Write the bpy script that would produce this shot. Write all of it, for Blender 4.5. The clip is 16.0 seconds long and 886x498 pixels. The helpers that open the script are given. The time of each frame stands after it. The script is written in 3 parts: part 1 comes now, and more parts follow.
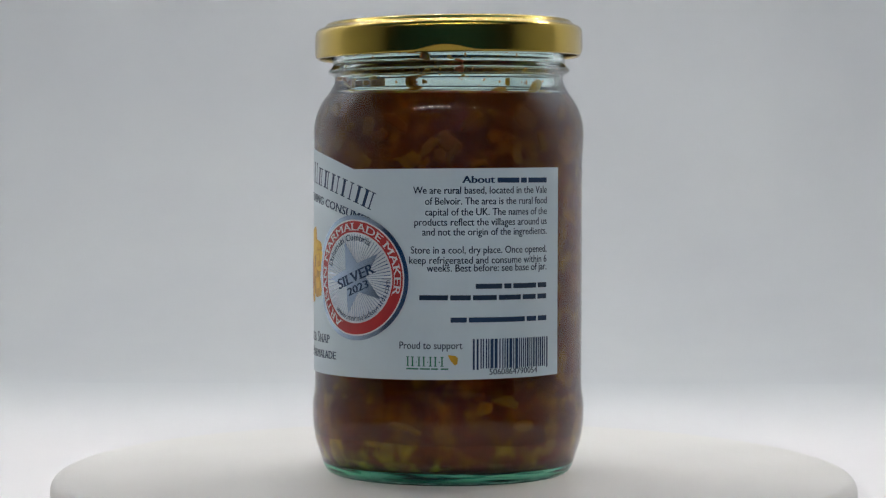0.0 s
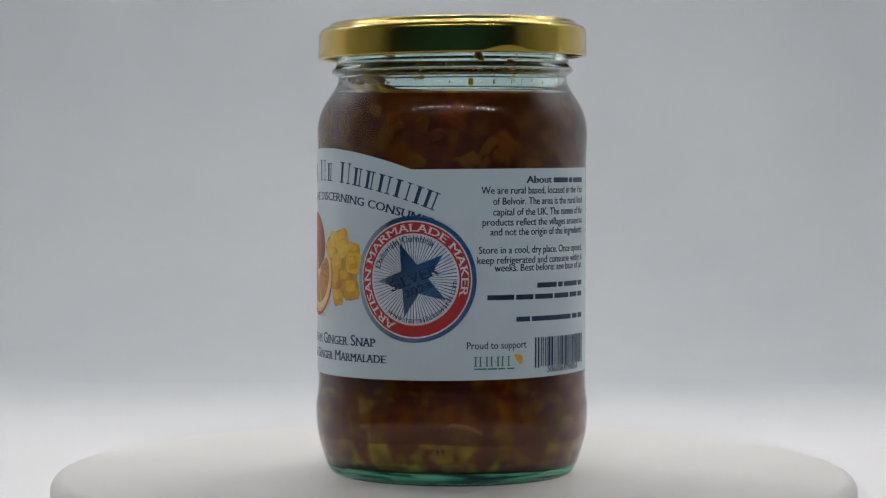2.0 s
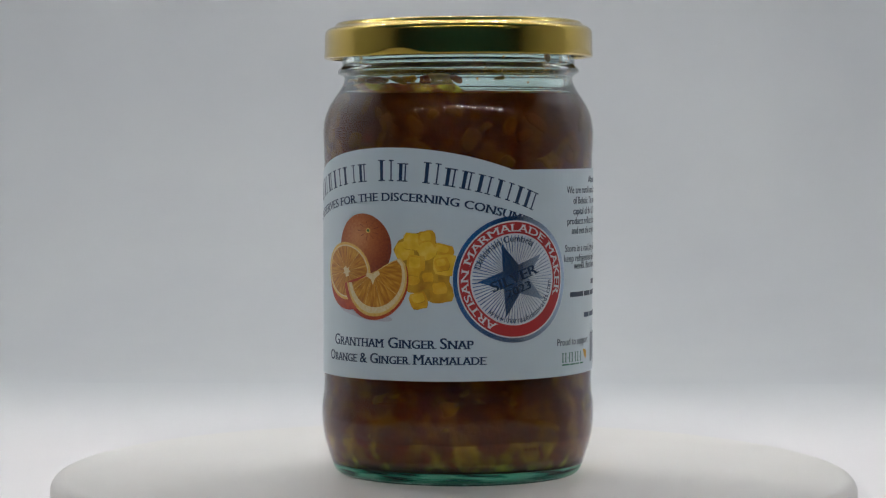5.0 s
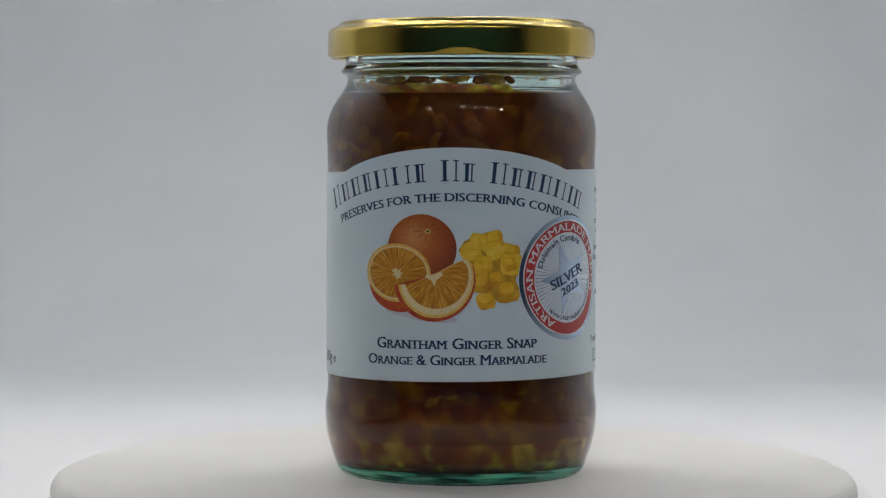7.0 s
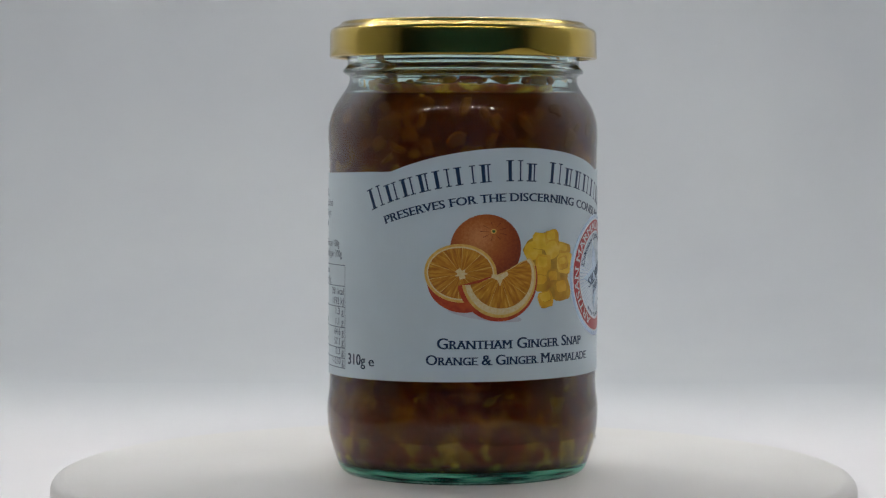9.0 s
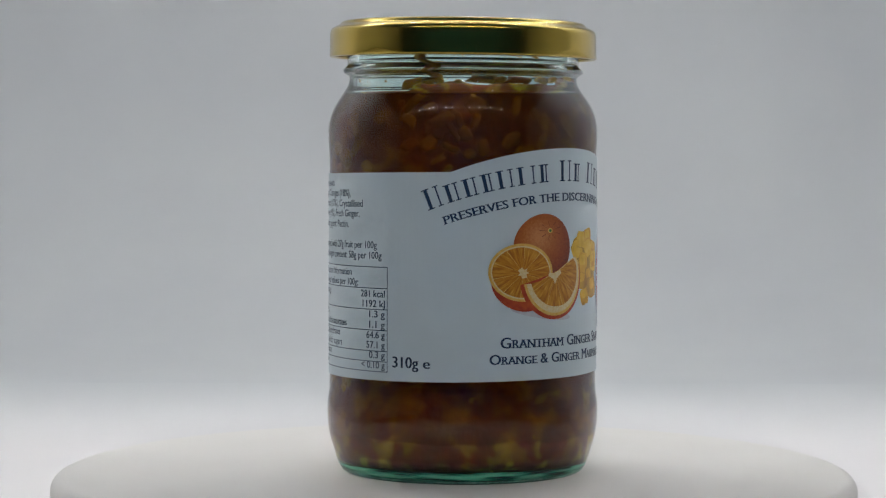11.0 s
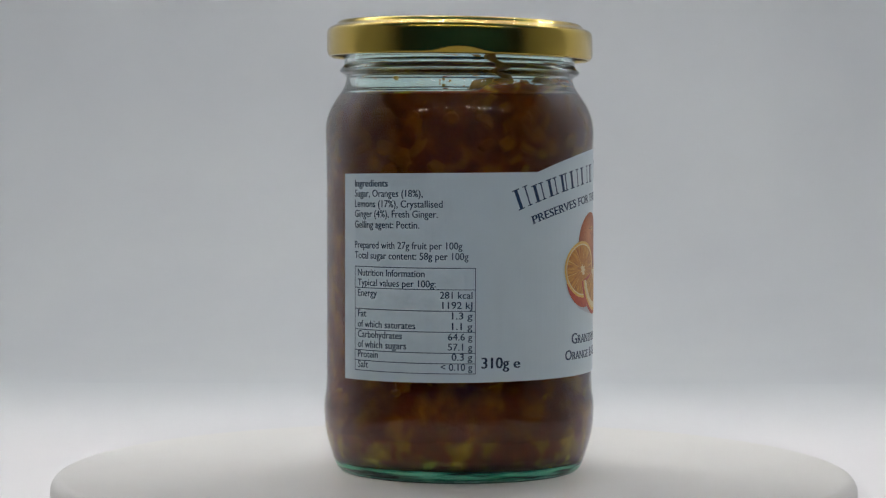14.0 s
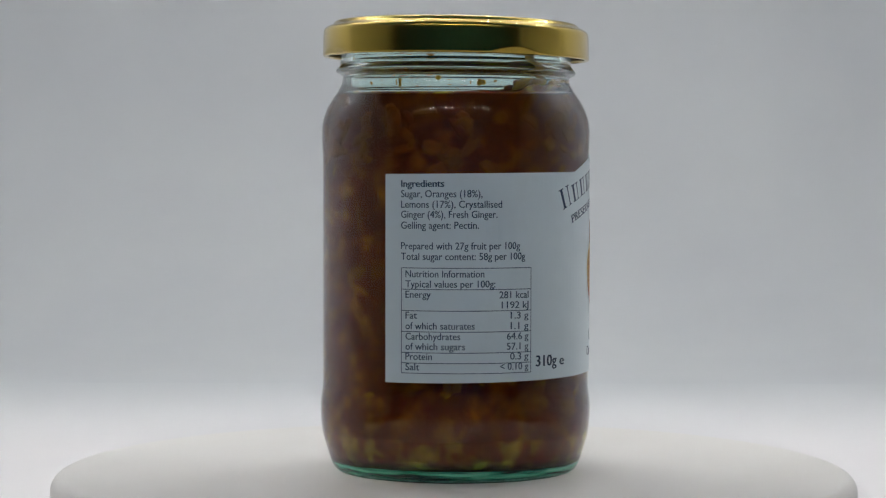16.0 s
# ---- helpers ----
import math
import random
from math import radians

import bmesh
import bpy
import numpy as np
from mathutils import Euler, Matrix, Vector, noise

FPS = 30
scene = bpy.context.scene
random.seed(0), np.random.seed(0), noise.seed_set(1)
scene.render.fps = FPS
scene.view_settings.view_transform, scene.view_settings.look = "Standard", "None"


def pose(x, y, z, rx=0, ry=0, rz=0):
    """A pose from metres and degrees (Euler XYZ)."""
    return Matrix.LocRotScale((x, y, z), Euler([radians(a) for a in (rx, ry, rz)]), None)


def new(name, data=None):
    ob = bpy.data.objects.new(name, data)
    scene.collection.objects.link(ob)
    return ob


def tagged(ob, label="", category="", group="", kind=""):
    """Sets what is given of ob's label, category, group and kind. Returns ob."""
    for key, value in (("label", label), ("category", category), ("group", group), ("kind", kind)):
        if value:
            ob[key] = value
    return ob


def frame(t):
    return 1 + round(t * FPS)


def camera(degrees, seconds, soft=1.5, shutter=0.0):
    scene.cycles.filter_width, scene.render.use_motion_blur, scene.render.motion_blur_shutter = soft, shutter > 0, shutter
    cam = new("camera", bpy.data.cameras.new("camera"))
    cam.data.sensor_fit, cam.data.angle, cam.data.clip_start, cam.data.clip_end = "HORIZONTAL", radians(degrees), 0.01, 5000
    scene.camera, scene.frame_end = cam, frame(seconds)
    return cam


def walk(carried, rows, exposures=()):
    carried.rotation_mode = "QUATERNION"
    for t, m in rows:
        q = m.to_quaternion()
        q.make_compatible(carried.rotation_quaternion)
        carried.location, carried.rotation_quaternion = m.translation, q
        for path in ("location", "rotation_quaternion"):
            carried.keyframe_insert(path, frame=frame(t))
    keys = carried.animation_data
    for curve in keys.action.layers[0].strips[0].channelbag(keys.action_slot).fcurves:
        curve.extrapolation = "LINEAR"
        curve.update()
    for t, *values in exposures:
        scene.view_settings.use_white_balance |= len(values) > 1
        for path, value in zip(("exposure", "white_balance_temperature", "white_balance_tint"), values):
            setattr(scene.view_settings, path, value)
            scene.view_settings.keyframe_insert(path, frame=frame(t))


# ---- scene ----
# A jar of marmalade turns on a white turntable inside a small photo light box.
SPIN = 12.982                     # degrees a second
OFF_X, OFF_Y = -0.00144, -0.00184  # the jar stands a little off the axis

cam = camera(22.664, 16.0, soft=1.25)
VIEW = pose(0, -0.57745, 0.07986, 87.783, 0, 0.284) @ pose(0, 0, 0, 0, 0, 0.10)
walk(cam, [(0, VIEW), (16, VIEW)], exposures=[(0, -0.04), (0.5, -0.10), (1.0, -0.15), (2.0, -0.18), (3.5, -0.20), (16, -0.20)])

# ---- world and light ----
world = bpy.data.worlds.new("world")
scene.world = world
world.use_nodes = True
world.node_tree.nodes["Background"].inputs[0].default_value = (0.10, 0.22, 0.33, 1)
world.node_tree.nodes["Background"].inputs[1].default_value = 0.05

FRONT_LED, REAR_LED = 96.0, 568.0


# ---- materials ----
def principled(name, color, rough=0.5, metal=0.0, **more):
    m = bpy.data.materials.new(name)
    m.use_nodes = True
    b = m.node_tree.nodes["Principled BSDF"]
    b.inputs["Base Color"].default_value = (*color, 1)
    b.inputs["Roughness"].default_value = rough
    b.inputs["Metallic"].default_value = metal
    for key, value in more.items():
        b.inputs[key.replace("_", " ")].default_value = value
    return m


def coord(m, kind="Object"):
    n = m.node_tree.nodes.new("ShaderNodeTexCoord")
    return n.outputs[kind]


def noise_tex(m, scale, detail=4, kind="Object", rough=0.5, distort=0.0):
    n = m.node_tree.nodes.new("ShaderNodeTexNoise")
    n.inputs["Scale"].default_value = scale
    n.inputs["Detail"].default_value = detail
    n.inputs["Roughness"].default_value = rough
    n.inputs["Distortion"].default_value = distort
    m.node_tree.links.new(coord(m, kind), n.inputs["Vector"])
    return n.outputs["Fac"]


def ramp(m, fac, stops):
    n = m.node_tree.nodes.new("ShaderNodeValToRGB")
    m.node_tree.links.new(fac, n.inputs["Fac"])
    e = n.color_ramp.elements
    while len(e) < len(stops):
        e.new(0.5)
    for el, (p, c) in zip(e, stops):
        el.position, el.color = p, (*c, 1)
    return n.outputs["Color"]


def base(m, out):
    m.node_tree.links.new(out, m.node_tree.nodes["Principled BSDF"].inputs["Base Color"])
    return m


def bump(m, fac, strength, distance):
    n = m.node_tree.nodes.new("ShaderNodeBump")
    n.inputs["Strength"].default_value = strength
    n.inputs["Distance"].default_value = distance
    m.node_tree.links.new(fac, n.inputs["Height"])
    m.node_tree.links.new(n.outputs["Normal"], m.node_tree.nodes["Principled BSDF"].inputs["Normal"])
    return m


def rough_by(m, fac, lo, hi):
    n = m.node_tree.nodes.new("ShaderNodeMapRange")
    n.inputs["To Min"].default_value, n.inputs["To Max"].default_value = lo, hi
    m.node_tree.links.new(fac, n.inputs["Value"])
    m.node_tree.links.new(n.outputs["Result"], m.node_tree.nodes["Principled BSDF"].inputs["Roughness"])
    return m


def mottled(name, dark, light, scale, rough=0.5, kind="Object", detail=4, **more):
    m = principled(name, light, rough, **more)
    base(m, ramp(m, noise_tex(m, scale, detail, kind), [(0.32, dark), (0.68, light)]))
    return m


def make_cloth():
    m = mottled("white_box_cloth", (0.78, 0.78, 0.79), (0.83, 0.83, 0.83), 9, 0.75)
    return bump(m, noise_tex(m, 900, 2), 0.15, 0.0004)


def make_floor_tint():
    m = mottled("warm_floor_tint", (0.825, 0.775, 0.765), (0.855, 0.803, 0.793), 7, 0.7)
    # added sheet: colour holds the floor's warm light, fading to cloth white far back
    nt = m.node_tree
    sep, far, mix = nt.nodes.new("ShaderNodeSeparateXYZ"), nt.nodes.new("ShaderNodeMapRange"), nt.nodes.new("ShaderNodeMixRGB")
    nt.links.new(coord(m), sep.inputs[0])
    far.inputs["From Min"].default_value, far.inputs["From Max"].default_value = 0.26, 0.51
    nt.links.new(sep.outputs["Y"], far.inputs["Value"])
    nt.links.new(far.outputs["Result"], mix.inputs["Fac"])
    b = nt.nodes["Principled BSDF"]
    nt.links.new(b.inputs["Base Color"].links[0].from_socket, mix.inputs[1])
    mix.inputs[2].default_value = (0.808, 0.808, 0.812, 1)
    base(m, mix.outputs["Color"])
    return bump(m, noise_tex(m, 700, 2), 0.12, 0.0003)


def make_plastic():
    m = mottled("white_plastic", (0.80, 0.745, 0.695), (0.84, 0.785, 0.735), 14, 0.38)
    return rough_by(m, noise_tex(m, 60, 5), 0.32, 0.5)


def make_gold():
    m = principled("gold_lacquered_tinplate", (0.42, 0.29, 0.046), 0.28, 1.0, Coat_Weight=0.4, Coat_Roughness=0.12)
    base(m, ramp(m, noise_tex(m, 120, 5), [(0.3, (0.38, 0.266, 0.036)), (0.7, (0.43, 0.302, 0.044))]))
    return rough_by(m, noise_tex(m, 60, 3), 0.20, 0.24)


def make_glass(name, tint):
    m = principled(name, tint, 0.0, 0.0, Transmission_Weight=1.0, IOR=1.5)
    return bump(m, noise_tex(m, 70, 2), 0.10, 0.0006)


def make_gel(name, tint, cloudy, haze):
    m = bpy.data.materials.new(name)
    m.use_nodes = True
    nt = m.node_tree
    nt.nodes.clear()
    out, tr = nt.nodes.new("ShaderNodeOutputMaterial"), nt.nodes.new("ShaderNodeBsdfTransparent")
    n = nt.nodes.new("ShaderNodeTexNoise")
    n.inputs["Scale"].default_value = 110
    nt.links.new(coord(m), n.inputs["Vector"])
    c = ramp(m, n.outputs["Fac"], [(0.35, tuple(0.86 * v for v in tint)), (0.65, tint)])
    # the tint turns darker and redder towards the shoulder, with an uneven edge
    sep, far, deep = nt.nodes.new("ShaderNodeSeparateXYZ"), nt.nodes.new("ShaderNodeMapRange"), nt.nodes.new("ShaderNodeMixRGB")
    nt.links.new(coord(m), sep.inputs[0])
    wave = nt.nodes.new("ShaderNodeMath")
    wave.operation = "MULTIPLY_ADD"
    wave.inputs[1].default_value = 0.016
    nt.links.new(n.outputs["Fac"], wave.inputs[0])
    nt.links.new(sep.outputs["Z"], wave.inputs[2])
    far.inputs["From Min"].default_value, far.inputs["From Max"].default_value = 0.082, 0.098
    nt.links.new(wave.outputs[0], far.inputs["Value"])
    nt.links.new(far.outputs["Result"], deep.inputs["Fac"])
    nt.links.new(c, deep.inputs[1])
    deep.inputs[2].default_value = (0.68 * tint[0], 0.60 * tint[1], 0.48 * tint[2], 1)
    nt.links.new(deep.outputs["Color"], tr.inputs["Color"])
    cloud, mix = nt.nodes.new("ShaderNodeBsdfDiffuse"), nt.nodes.new("ShaderNodeMixShader")
    cloud.inputs["Color"].default_value = (*cloudy, 1)
    mix.inputs["Fac"].default_value = haze
    nt.links.new(tr.outputs["BSDF"], mix.inputs[1])
    nt.links.new(cloud.outputs["BSDF"], mix.inputs[2])
    nt.links.new(mix.outputs["Shader"], out.inputs["Surface"])
    return m


def make_peel(name, k, hue=(1.0, 1.0, 1.0)):
    m = principled(name, (0.4, 0.25, 0.03), 0.45)
    info = m.node_tree.nodes.new("ShaderNodeObjectInfo")
    tones = [(0.0, (0.40, 0.24, 0.025)), (0.22, (0.36, 0.29, 0.035)), (0.5, (0.46, 0.38, 0.04)), (0.74, (0.34, 0.30, 0.06)), (0.80, (0.24, 0.05, 0.015)), (1.0, (0.36, 0.31, 0.05))]
    c1 = ramp(m, info.outputs["Random"], [(p, tuple(k * v * h for v, h in zip(c, hue))) for p, c in tones])
    mix = m.node_tree.nodes.new("ShaderNodeMixRGB")
    mix.blend_type = "MULTIPLY"
    mix.inputs["Fac"].default_value = 0.7
    m.node_tree.links.new(c1, mix.inputs[1])
    m.node_tree.links.new(ramp(m, noise_tex(m, 420, 5), [(0.3, (0.45, 0.40, 0.35)), (0.7, (1.0, 1.0, 1.0))]), mix.inputs[2])
    base(m, mix.outputs["Color"])
    nt = m.node_tree
    b = nt.nodes["Principled BSDF"]
    b.inputs["Subsurface Weight"].default_value = 0.8
    b.inputs["Subsurface Scale"].default_value = 0.003
    b.inputs["Subsurface Radius"].default_value = (1.0, 0.6, 0.2)
    return m


def make_pulp():
    m = principled("marmalade_pulp", (0.1, 0.05, 0.01), 0.4)
    nt = m.node_tree
    warp = nt.nodes.new("ShaderNodeTexNoise")
    warp.inputs["Scale"].default_value, warp.inputs["Detail"].default_value = 120, 3
    nt.links.new(coord(m), warp.inputs["Vector"])
    shift = nt.nodes.new("ShaderNodeVectorMath")
    shift.operation = "MULTIPLY_ADD"
    shift.inputs[1].default_value = (0.007, 0.007, 0.007)
    nt.links.new(warp.outputs["Color"], shift.inputs[0])
    nt.links.new(coord(m), shift.inputs[2])
    shreds = nt.nodes.new("ShaderNodeTexNoise")
    shreds.inputs["Scale"].default_value, shreds.inputs["Detail"].default_value = 190, 2.5
    nt.links.new(shift.outputs[0], shreds.inputs["Vector"])
    pale = ramp(m, shreds.outputs["Fac"], [(0.34, (0.23, 0.058, 0.012)), (0.46, (0.30, 0.095, 0.016)), (0.54, (0.44, 0.27, 0.028)), (0.63, (0.66, 0.51, 0.05))])
    red = nt.nodes.new("ShaderNodeMixRGB")
    red.inputs[2].default_value = (0.25, 0.036, 0.018, 1)
    nt.links.new(ramp(m, noise_tex(m, 95, 2), [(0.46, (0, 0, 0)), (0.62, (0.75, 0.75, 0.75))]), red.inputs["Fac"])
    nt.links.new(pale, red.inputs[1])
    c = red.outputs["Color"]
    fine = ramp(m, noise_tex(m, 420, 5), [(0.3, (0.55, 0.5, 0.45)), (0.7, (1.15, 1.1, 1.0))])
    mix = nt.nodes.new("ShaderNodeMixRGB")
    mix.blend_type = "MULTIPLY"
    mix.inputs["Fac"].default_value = 0.8
    nt.links.new(c, mix.inputs[1])
    nt.links.new(fine, mix.inputs[2])
    base(m, mix.outputs["Color"])
    b = nt.nodes["Principled BSDF"]
    b.inputs["Subsurface Weight"].default_value = 0.8
    b.inputs["Subsurface Scale"].default_value = 0.005
    b.inputs["Subsurface Radius"].default_value = (1.0, 0.42, 0.12)
    return bump(m, noise_tex(m, 320, 4), 0.5, 0.0012)


def make_foot():
    """Thick bottle-green glass; highlights and dark lines along the rim are painted as streaks."""
    m = principled("green_bottle_glass", (0.1, 0.3, 0.24), 0.12, 0.0, Transmission_Weight=0.35)
    nt = m.node_tree
    stretch = nt.nodes.new("ShaderNodeMapping")
    stretch.inputs["Scale"].default_value = (75, 75, 1100)
    nt.links.new(coord(m), stretch.inputs["Vector"])
    n = nt.nodes.new("ShaderNodeTexNoise")
    n.inputs["Scale"].default_value, n.inputs["Detail"].default_value = 1.0, 4
    nt.links.new(stretch.outputs[0], n.inputs["Vector"])
    return base(m, ramp(m, n.outputs["Fac"], [(0.40, (0.004, 0.05, 0.055)), (0.48, (0.03, 0.36, 0.24)), (0.57, (0.26, 0.86, 0.60))]))


def make_foil():
    m = principled("mirror_foil", (0.44, 0.55, 0.69), 0.2, 1.0)
    return rough_by(m, noise_tex(m, 150, 3), 0.17, 0.24)


def printed(name, color, rough=0.42):
    m = mottled(name, tuple(0.9 * c for c in color), color, 260, rough)
    return m


CLOTH, FLOOR_TINT, PLASTIC, GOLD = make_cloth(), make_floor_tint(), make_plastic(), make_gold()
GLASS = make_glass("clear_glass", (0.86, 0.985, 0.96))
GLASS_BASE = make_glass("thick_green_glass", (0.50, 0.86, 0.76))
GEL_OUTER, GEL_INNER = make_gel("amber_gel", (0.955, 0.80, 0.56), (0.46, 0.175, 0.04), 0.095), make_gel("deep_amber_gel", (0.92, 0.70, 0.42), (0.22, 0.066, 0.014), 0.17)
GREEN_SLAB = make_foot()
GREEN_PALE = mottled("pale_green_glass", (0.05, 0.20, 0.16), (0.40, 0.70, 0.60), 300, 0.1)
PEEL, PULP = make_peel("peel", 2.2, (1.0, 1.06, 1.0)), make_pulp()
BARE_PEEL = make_peel("bare_peel", 1.7, (1.15, 0.76, 0.8))
PAPER = mottled("white_label_paper", (0.63, 0.72, 0.755), (0.655, 0.75, 0.785), 90, 0.29)
NAVY = printed("navy_ink", (0.008, 0.038, 0.10))
GREY_INK = printed("slate_ink", (0.012, 0.034, 0.072))
PALE_INK = printed("pale_slate_ink", (0.034, 0.075, 0.13))
RED = printed("red_ink", (0.50, 0.035, 0.035), 0.3)
WHITE_INK = printed("white_ink", (0.78, 0.78, 0.78))
GREEN_INK = printed("green_ink", (0.02, 0.20, 0.11))
YELLOW_INK = printed("yellow_ink", (0.75, 0.42, 0.03))
RUST_INK = printed("rust_ink", (0.10, 0.012, 0.008))
SILVER = principled("brushed_silver_print", (0.74, 0.78, 0.81), 0.42, 0.3)
FOIL = make_foil()
DARK = mottled("dark_blue_painted_wall", (0.02, 0.22, 0.60), (0.03, 0.26, 0.66), 2.5, 0.8)
BLACK = mottled("black_anodised_metal", (0.015, 0.015, 0.016), (0.03, 0.03, 0.032), 60, 0.45)
WOOD = mottled("dark_wood_table", (0.05, 0.03, 0.02), (0.11, 0.065, 0.04), 12, 0.5)


def led_material(name, color, power):
    m = principled(name, (0.9, 0.9, 0.85), 0.4)
    b = m.node_tree.nodes["Principled BSDF"]
    b.inputs["Emission Color"].default_value = (*color, 1)
    b.inputs["Emission Strength"].default_value = power
    return m


COOL_LED = led_material("cool_led_diode", (0.92, 0.95, 0.97), FRONT_LED)
WHITE_LED = led_material("white_led_diode", (0.922, 0.972, 0.995), REAR_LED)


# ---- mesh helpers ----
def part(name, bm, material, parent=None, label="", smooth=False):
    me = bpy.data.meshes.new(name)
    bm.to_mesh(me)
    bm.free()
    for m in material if isinstance(material, (list, tuple)) else [material]:
        me.materials.append(m)
    if smooth:
        me.polygons.foreach_set("use_smooth", [True] * len(me.polygons))
    ob = new(name, me)
    if parent is not None:
        ob.parent = parent
    return tagged(ob, label)


def thing(name, label, category, m=None, kind="", group=""):
    ob = new(name)
    ob.empty_display_size = 0.02
    ob.matrix_basis = m or Matrix()
    return tagged(ob, label, category, group, kind)


def lathe(profile, segs=128, closed=False):
    """Turns a list of (radius, height) round the z axis; radius 0 makes a pole."""
    bm = bmesh.new()
    rings = []
    for r, z in profile:
        if r <= 1e-7:
            rings.append([bm.verts.new((0, 0, z))])
        else:
            rings.append([bm.verts.new((r * math.sin(a), -r * math.cos(a), z)) for a in (2 * math.pi * i / segs for i in range(segs))])
    pairs = list(zip(rings, rings[1:])) + ([(rings[-1], rings[0])] if closed else [])
    for a, b in pairs:
        for i in range(segs):
            j = (i + 1) % segs
            quad = [a[i % len(a)], a[j % len(a)], b[j % len(b)], b[i % len(b)]]
            quad = list(dict.fromkeys(quad))
            if len(quad) > 2:
                bm.faces.new(quad)
    bmesh.ops.recalc_face_normals(bm, faces=bm.faces)
    return bm


def rounded(points, steps=5):
    """A smooth open line through (radius, height) points, by Catmull-Rom."""
    out = []
    p = [points[0], *points, points[-1]]
    for i in range(1, len(p) - 2):
        for k in range(steps):
            t = k / steps
            q = []
            for c in range(2):
                a, b, d, e = p[i - 1][c], p[i][c], p[i + 1][c], p[i + 2][c]
                q.append(0.5 * (2 * b + (d - a) * t + (2 * a - 5 * b + 4 * d - e) * t * t + (3 * b - a - 3 * d + e) * t ** 3))
            out.append(tuple(q))
    out.append(points[-1])
    return out


def box_bm(x0, x1, y0, y1, z0, z1, bevel=0.0):
    bm = bmesh.new()
    bmesh.ops.create_cube(bm, size=1)
    for v in bm.verts:
        v.co = Vector(((x0 + x1) / 2 + v.co.x * (x1 - x0), (y0 + y1) / 2 + v.co.y * (y1 - y0), (z0 + z1) / 2 + v.co.z * (z1 - z0)))
    if bevel:
        bmesh.ops.bevel(bm, geom=bm.edges[:], offset=bevel, segments=3, profile=0.5, affect="EDGES")
    return bm


# ---- the room, the table and the light box ----
FLOOR_Z = -0.030
BOX_W, BOX_Y0, BOX_Y1, BOX_H = 0.32, 0.05, 0.84, 0.43
WING_X, WING_Y = 0.66, -0.475
STRIP_Y = -0.33
TABLE_Z = FLOOR_Z - 0.006


def build_room():
    g = tagged(part("floor", box_bm(-2.2, 2.2, -1.05, 1.6, -0.84, -0.79), WOOD), "dark wooden room floor", kind="structure")
    tagged(part("wall_north", box_bm(-2.2, 2.2, 1.6, 1.7, -0.79, 1.7), DARK), "blue painted wall", kind="structure")
    tagged(part("wall_south", box_bm(-2.2, 2.2, -1.05, -0.95, -0.79, 1.7), DARK), "blue painted wall", kind="structure")
    tagged(part("wall_east", box_bm(2.2, 2.3, -1.05, 1.7, -0.79, 1.7), DARK), "blue painted wall", kind="structure")
    tagged(part("wall_west", box_bm(-2.3, -2.2, -1.05, 1.7, -0.79, 1.7), DARK), "blue painted wall", kind="structure")
    tagged(part("ceiling", box_bm(-2.3, 2.3, -1.05, 1.7, 1.7, 1.8), DARK), "dark unlit ceiling", kind="structure")
    table = thing("table", "dark wooden table under the light box", "table", kind="structure")
    part("tabletop", box_bm(-1.4, 1.4, -0.80, 0.95, TABLE_Z - 0.03, TABLE_Z, 0.003), WOOD, table)
    for x in (-1.35, 1.35):
        for y in (-0.74, 0.90):
            part("leg", box_bm(x - 0.025, x + 0.025, y - 0.025, y + 0.025, -0.79, TABLE_Z - 0.03, 0.002), WOOD, table)


def sweep_bm():
    """The seamless white sheet: floor, a wide curve, then the back."""
    line = [(-0.44, FLOOR_Z)]
    r, n = 0.28, 28
    for i in range(n + 1):
        a = math.pi / 2 * i / n
        line.append((BOX_Y1 - 0.01 - r + r * math.sin(a), FLOOR_Z + r - r * math.cos(a)))
    line.append((BOX_Y1 - 0.01, BOX_H))
    bm = bmesh.new()
    w = BOX_W - 0.002
    cols = []
    for off in (0.0, -0.0012):
        cols.append([[bm.verts.new((x, y, z + (off if z < 0.05 else 0)) if z < 0.05 else (x, y - off, z)) for x in (-w, w)] for y, z in line])
    for c in cols:
        for a, b in zip(c, c[1:]):
            bm.faces.new((a[0], a[1], b[1], b[0]))
    bmesh.ops.recalc_face_normals(bm, faces=bm.faces)
    for f in bm.faces:
        f.smooth = True
    return bm


